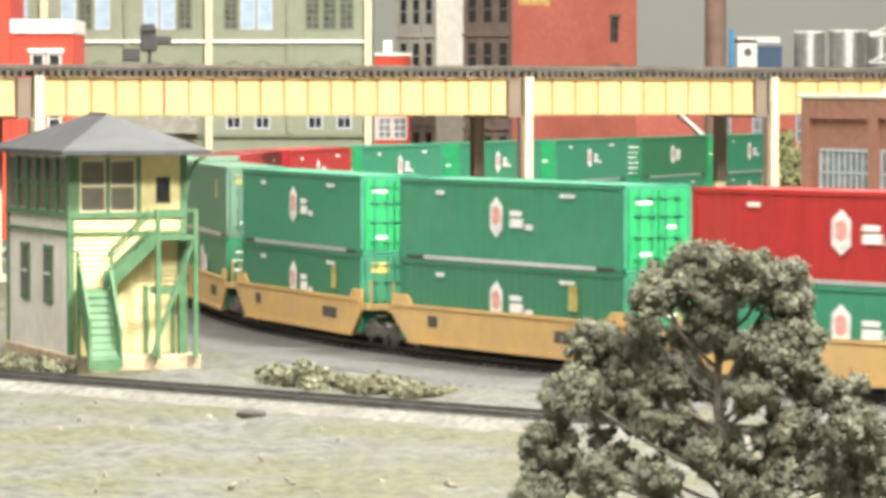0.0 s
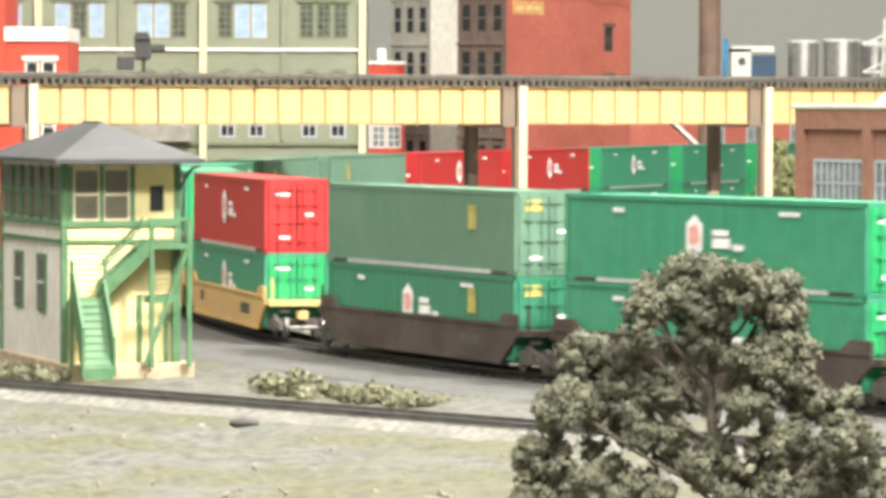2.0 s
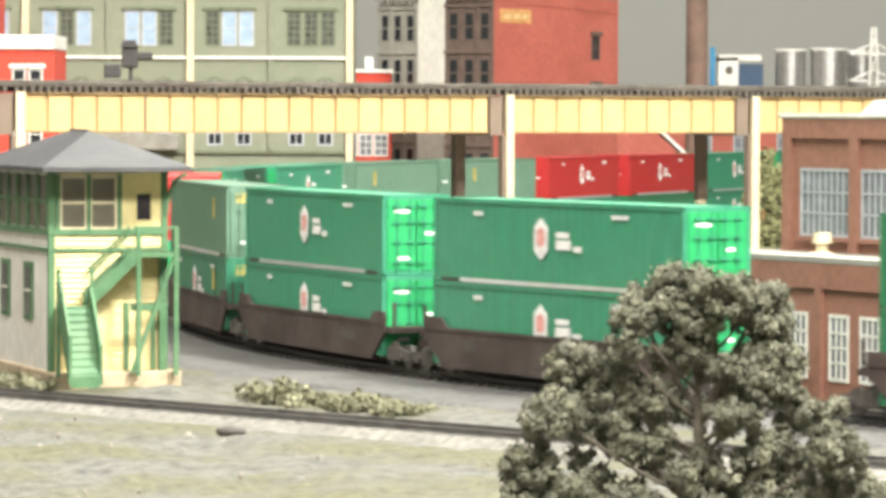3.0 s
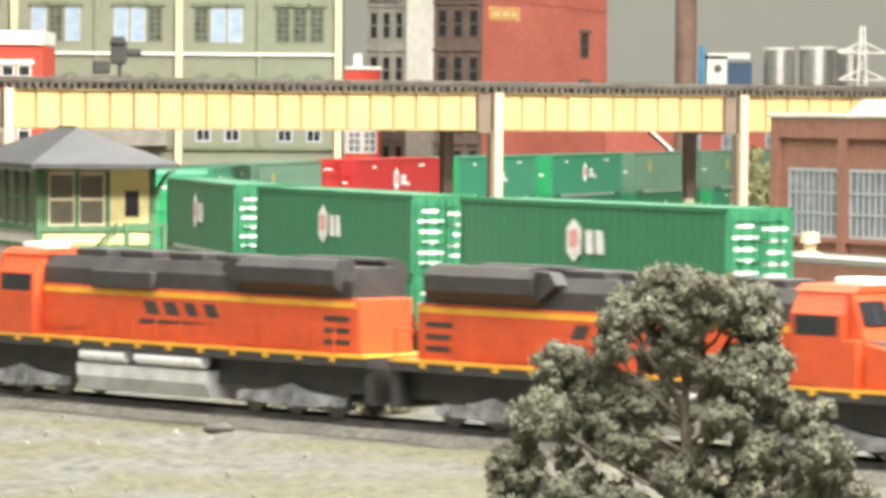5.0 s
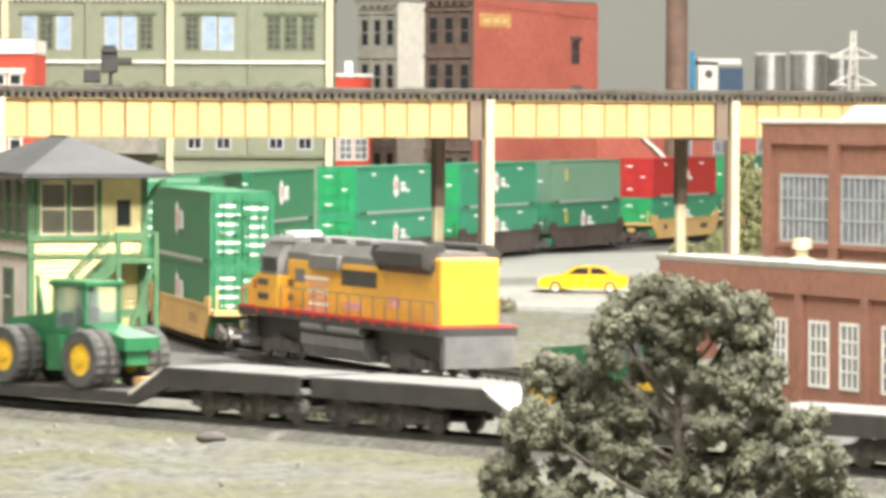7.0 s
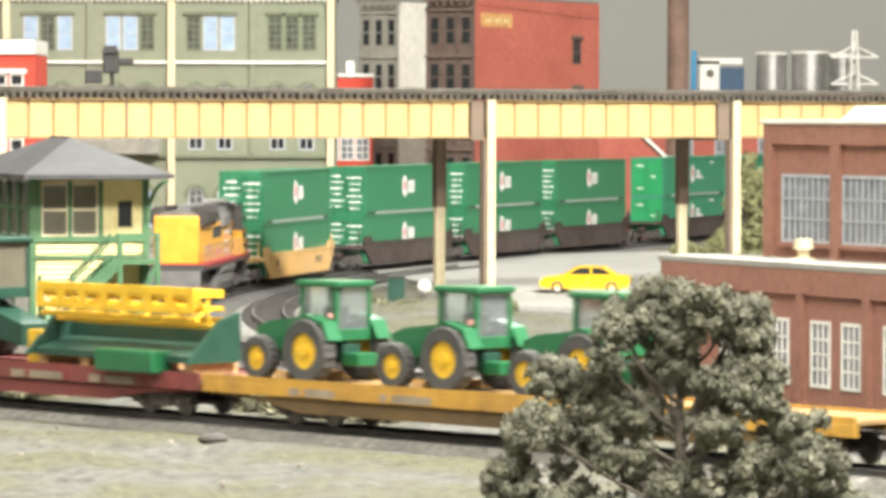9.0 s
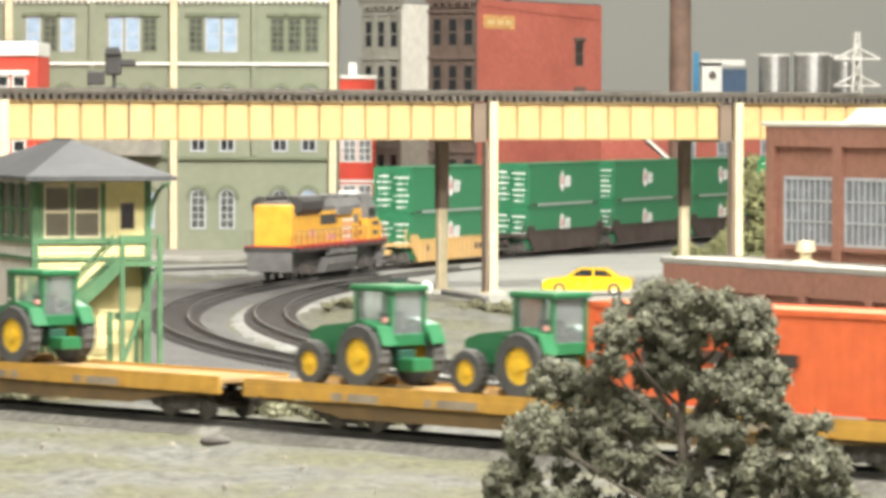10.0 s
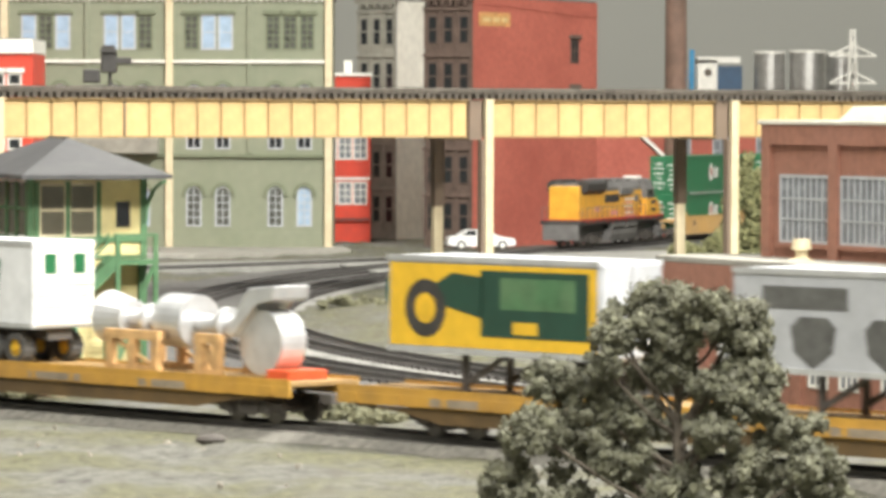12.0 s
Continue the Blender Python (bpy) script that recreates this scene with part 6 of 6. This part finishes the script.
far_plant()
sh = thing("red_factory_shed", "long low red brick factory shed before the tanks", "building", at=(22.5, 402, 0))
part("wall", B(0, 34, 0, 9, -0.4, 10.2), REDBRICK, sh)
part("roof", P([(-0.3, 10.2), (34.3, 10.2), (33.5, 10.8), (0.5, 10.8)], -0.3, 9.3), SLATE, sh)
for x in range(3, 33, 4):
    window(sh, x, 5.0, 8.0, 1.8, cols=3, rows=3, pane=GREYPANE)


# ---- foliage ----
def clump(rng, verts, faces, c, r, n, size):
    """Small ragged leaves round c."""
    for _ in range(n):
        d = Vector((rng.gauss(0, 1), rng.gauss(0, 1), rng.gauss(0, 1))).normalized()
        p = c + d * r * rng.uniform(0.45, 1.05)
        a = Vector((rng.gauss(0, 1), rng.gauss(0, 1), rng.gauss(0, 1))).normalized()
        b = a.cross(d + Vector((0.01, 0.02, 0.03))).normalized()
        s = size * rng.uniform(0.6, 1.4)
        k = len(verts)
        verts += [tuple((p + a * s) * S), tuple((p + b * s * 0.8) * S), tuple((p - a * s * 0.9) * S), tuple((p - b * s * 0.7 + d * s * 0.5) * S)]
        faces += [(k, k + 1, k + 2), (k, k + 2, k + 3), (k, k + 1, k + 3)]


def lump(rng, verts, faces, c, r):
    """A ragged tuft of foam."""
    bm = bmesh.new()
    bmesh.ops.create_icosphere(bm, subdivisions=2, radius=1.0)
    k = len(verts)
    o = rng.uniform(0, 50)
    for v in bm.verts:
        f = 1 + 0.95 * noise.noise(v.co * 1.6 + Vector((o, o, 0))) + 0.34 * noise.noise(v.co * 4.0 + Vector((0, o, o)))
        verts.append(tuple((c + v.co * r * f) * S))
    faces += [tuple(k + v.index for v in f.verts) for f in bm.faces]
    bm.free()


def foliage(name, verts, faces, material, parent=None, label=""):
    me = bpy.data.meshes.new(name)
    me.from_pydata(verts, [], faces)
    me.materials.append(material)
    o = new(name, me)
    if parent:
        o.parent = parent
    if label:
        o["label"] = label
    return o


# boughs of the tree: sideways, height, radius; each one is a cushion of foam on its own limb
BOUGHS = [(-1.35, 5.65, 0.6), (-0.7, 5.95, 0.62), (0.1, 5.9, 0.62), (0.8, 5.65, 0.66), (1.25, 5.3, 0.42), (-1.8, 5.3, 0.42), (-0.4, 5.25, 0.5),
          (1.25, 4.45, 0.6), (1.0, 3.95, 0.45), (1.5, 3.85, 0.42), (-3.0, 4.3, 0.55), (-2.2, 4.0, 0.5), (-3.5, 3.3, 0.6), (-2.6, 3.2, 0.6),
          (-1.4, 3.55, 0.58), (0.35, 3.3, 0.5), (2.1, 3.2, 0.62), (2.6, 2.5, 0.55), (1.1, 2.4, 0.6), (-1.6, 2.6, 0.62), (-3.9, 2.0, 0.62), (-0.4, 2.0, 0.62),
          (-0.45, 4.6, 0.42), (0.3, 4.25, 0.36), (-2.0, 4.75, 0.34), (3.0, 1.6, 0.6), (2.0, 1.5, 0.6), (-3.2, 1.5, 0.6), (0.5, 1.35, 0.6), (-4.3, 1.05, 0.55), (-1.7, 1.35, 0.5)]


def big_tree():
    rng = random.Random(5)
    t = thing("tree", "model tree with dark olive foam foliage on a bare branching trunk", "tree")
    t.matrix_basis = pose(4.01 * S, 60 * S, 2.98 * S) @ Matrix.Scale(0.632, 4)
    bm = bmesh.new()
    verts, faces = [], []

    def limb(p, q, r0, r1, sag):
        """A bent limb in four pieces."""
        last = p
        for k in range(1, 5):
            f = k / 4
            c = p.lerp(q, f) + Vector((rng.uniform(-0.05, 0.05), rng.uniform(-0.05, 0.05), -sag * math.sin(math.pi * f)))
            cyl(bm, last, c, r0 + (r1 - r0) * (f - 0.25), r0 + (r1 - r0) * f, seg=7)
            last = c

    def cushion(c, r, fine):
        for k in range(42 if fine else 16):
            d = Vector((rng.gauss(0, 1), rng.gauss(0, 1), rng.gauss(0.1, 0.8))).normalized()
            e = c + Vector((d.x, d.y, d.z * 0.8)) * r * rng.uniform(0.25, 1.0) ** 0.7
            s = r * rng.uniform(0.12, 0.24)
            lump(rng, verts, faces, e, s)
            clump(rng, verts, faces, e, s * 1.7, int(520 * s), 0.045)

    # the leader and its fork
    limb(Vector((0.2, 0.1, -5.45)), Vector((0, 0, 0.05)), 0.34, 0.17, 0.0)
    cyl(bm, (0.2, 0.1, -5.5), (0.2, 0.1, -5.1), 0.5, 0.34, seg=9)
    limb(Vector((0, 0, 0)), Vector((-0.35, 0.0, 3.0)), 0.17, 0.12, 0.0)
    limb(Vector((-0.35, 0, 2.9)), Vector((-0.25, 0.05, 5.3)), 0.12, 0.05, 0.0)
    limb(Vector((-0.33, 0, 3.2)), Vector((0.7, 0.1, 5.2)), 0.11, 0.05, 0.15)
    limb(Vector((-0.33, 0, 3.4)), Vector((-1.5, -0.1, 5.2)), 0.09, 0.04, 0.15)
    for x, z, r in BOUGHS:
        far = 1.0 if z < 5 else 0.5
        c = Vector((x, rng.uniform(-0.9, 0.5) * far - (0.5 if abs(x) < 0.6 else 0.0), z))
        limb(Vector((-0.35 * min(1, z / 3), 0, max(0.5, z - 1.1 - 0.25 * abs(x)))), c, 0.05, 0.025, 0.12)
        cushion(c, r * 1.2, True)
        for k in range(2):
            e = c + Vector((rng.uniform(-1, 1) * 0.9, rng.uniform(-0.4, 1.2), rng.uniform(-0.8, 0.2))) * r
            cushion(e, r * rng.uniform(0.5, 0.75), False)
    # boughs on the far side and low at the foot
    for k in range(13):
        a, z = math.pi * (k + rng.random()) / 13, rng.uniform(0.9, 4.4)
        rr = 3.4 * (1 - z / 7.5)
        c = Vector((rr * math.cos(a) - 0.2, rr * math.sin(a) + 0.5, z))
        limb(Vector((-0.2, 0, max(0.5, z - 1.2))), c, 0.05, 0.025, 0.1)
        cushion(c, rng.uniform(0.5, 0.7), False)
    part("trunk", bm, BARK, t)
    foliage("crown", verts, faces, LEAF, t)
    return t


big_tree()


def shrub(x, y, z, w, h, n, material, label, seed):
    rng = random.Random(seed)
    verts, faces = [], []
    for i in range(n):
        c = Vector((rng.uniform(-w, w), rng.uniform(-0.5, 0.5) * min(w, 2.0), rng.uniform(0, h)))
        c.z *= 1 - 0.5 * abs(c.x / w)
        clump(rng, verts, faces, c, min(0.4, h * 0.35) + 0.08, 70, 0.09 if h < 2 else 0.16)
    o = foliage("shrub", verts, faces, material)
    o.matrix_basis = pose(x * S, y * S, z * S, 0, 0, -20)
    return tagged(o, label, "shrub", "shrubs")


for i, (x, y, w, h) in enumerate(((-4.9, 143.6, 1.1, 0.75), (-3.5, 142.0, 0.9, 0.4), (-2.1, 140.0, 1.0, 0.5), (-0.6, 139.0, 0.9, 0.3), (-15.3, 151.5, 1.6, 0.6), (-13.8, 150.0, 1.0, 0.45), (-17.6, 153, 1.5, 0.6))):
    shrub(x, y, -0.45, w, h, 26, SHRUB, "low dry olive shrub on sandy ground", 20 + i)
for i, (x, y, w, h) in enumerate(((0.8, 205, 2.2, 0.5), (3.8, 209, 1.6, 0.4), (-2.5, 211, 1.5, 0.4))):
    shrub(x, y, 0.1, w, h, 22, SHRUB, "low dry grass clump on the bank", 40 + i)
for i, (x, y, w, h, n) in enumerate(((23.6, 300, 1.3, 7.6, 100), (25.4, 304, 1.5, 6.8, 80), (18.9, 292, 1.0, 1.3, 30), (21.6, 296, 1.2, 1.9, 40))):
    shrub(x, y, -0.45, w, h, n, BIGSHRUB, "tall olive bush beside the curve", 60 + i)


def stones():
    rng = random.Random(9)
    bm = bmesh.new()
    for _ in range(110):
        x, y = rng.uniform(-16, 12), rng.uniform(99, 140)
        if abs((x - NEAR0[0]) * 0.7264 + (y - NEAR0[1]) * 0.6873) < 2.6:
            continue
        r = rng.uniform(0.04, 0.10) * (1 if rng.random() < 0.9 else 1.6)
        m = Matrix.Translation((x, y, -0.36)) @ Euler((rng.random() * 6, rng.random() * 6, 0)).to_matrix().to_4x4() @ Matrix.Diagonal((1.4, 1, 0.7, 1))
        bmesh.ops.create_icosphere(bm, subdivisions=1, radius=r, matrix=m)
    tagged(part("stones", bm, PEBBLE), "scattered small stones on the ground", "stones", kind="stuff")


stones()
r = bmesh.new()
bmesh.ops.create_icosphere(r, subdivisions=2, radius=0.32, matrix=Matrix.Translation((-5.7, 129.5, -0.3)) @ Matrix.Diagonal((1.5, 1, 0.6, 1)))
tagged(part("rock", r, GRIME), "dark grey rock lying on the turf", "rock")


def motions():
    for ob, rows in MOVERS:
        walk(ob, rows)


motions()
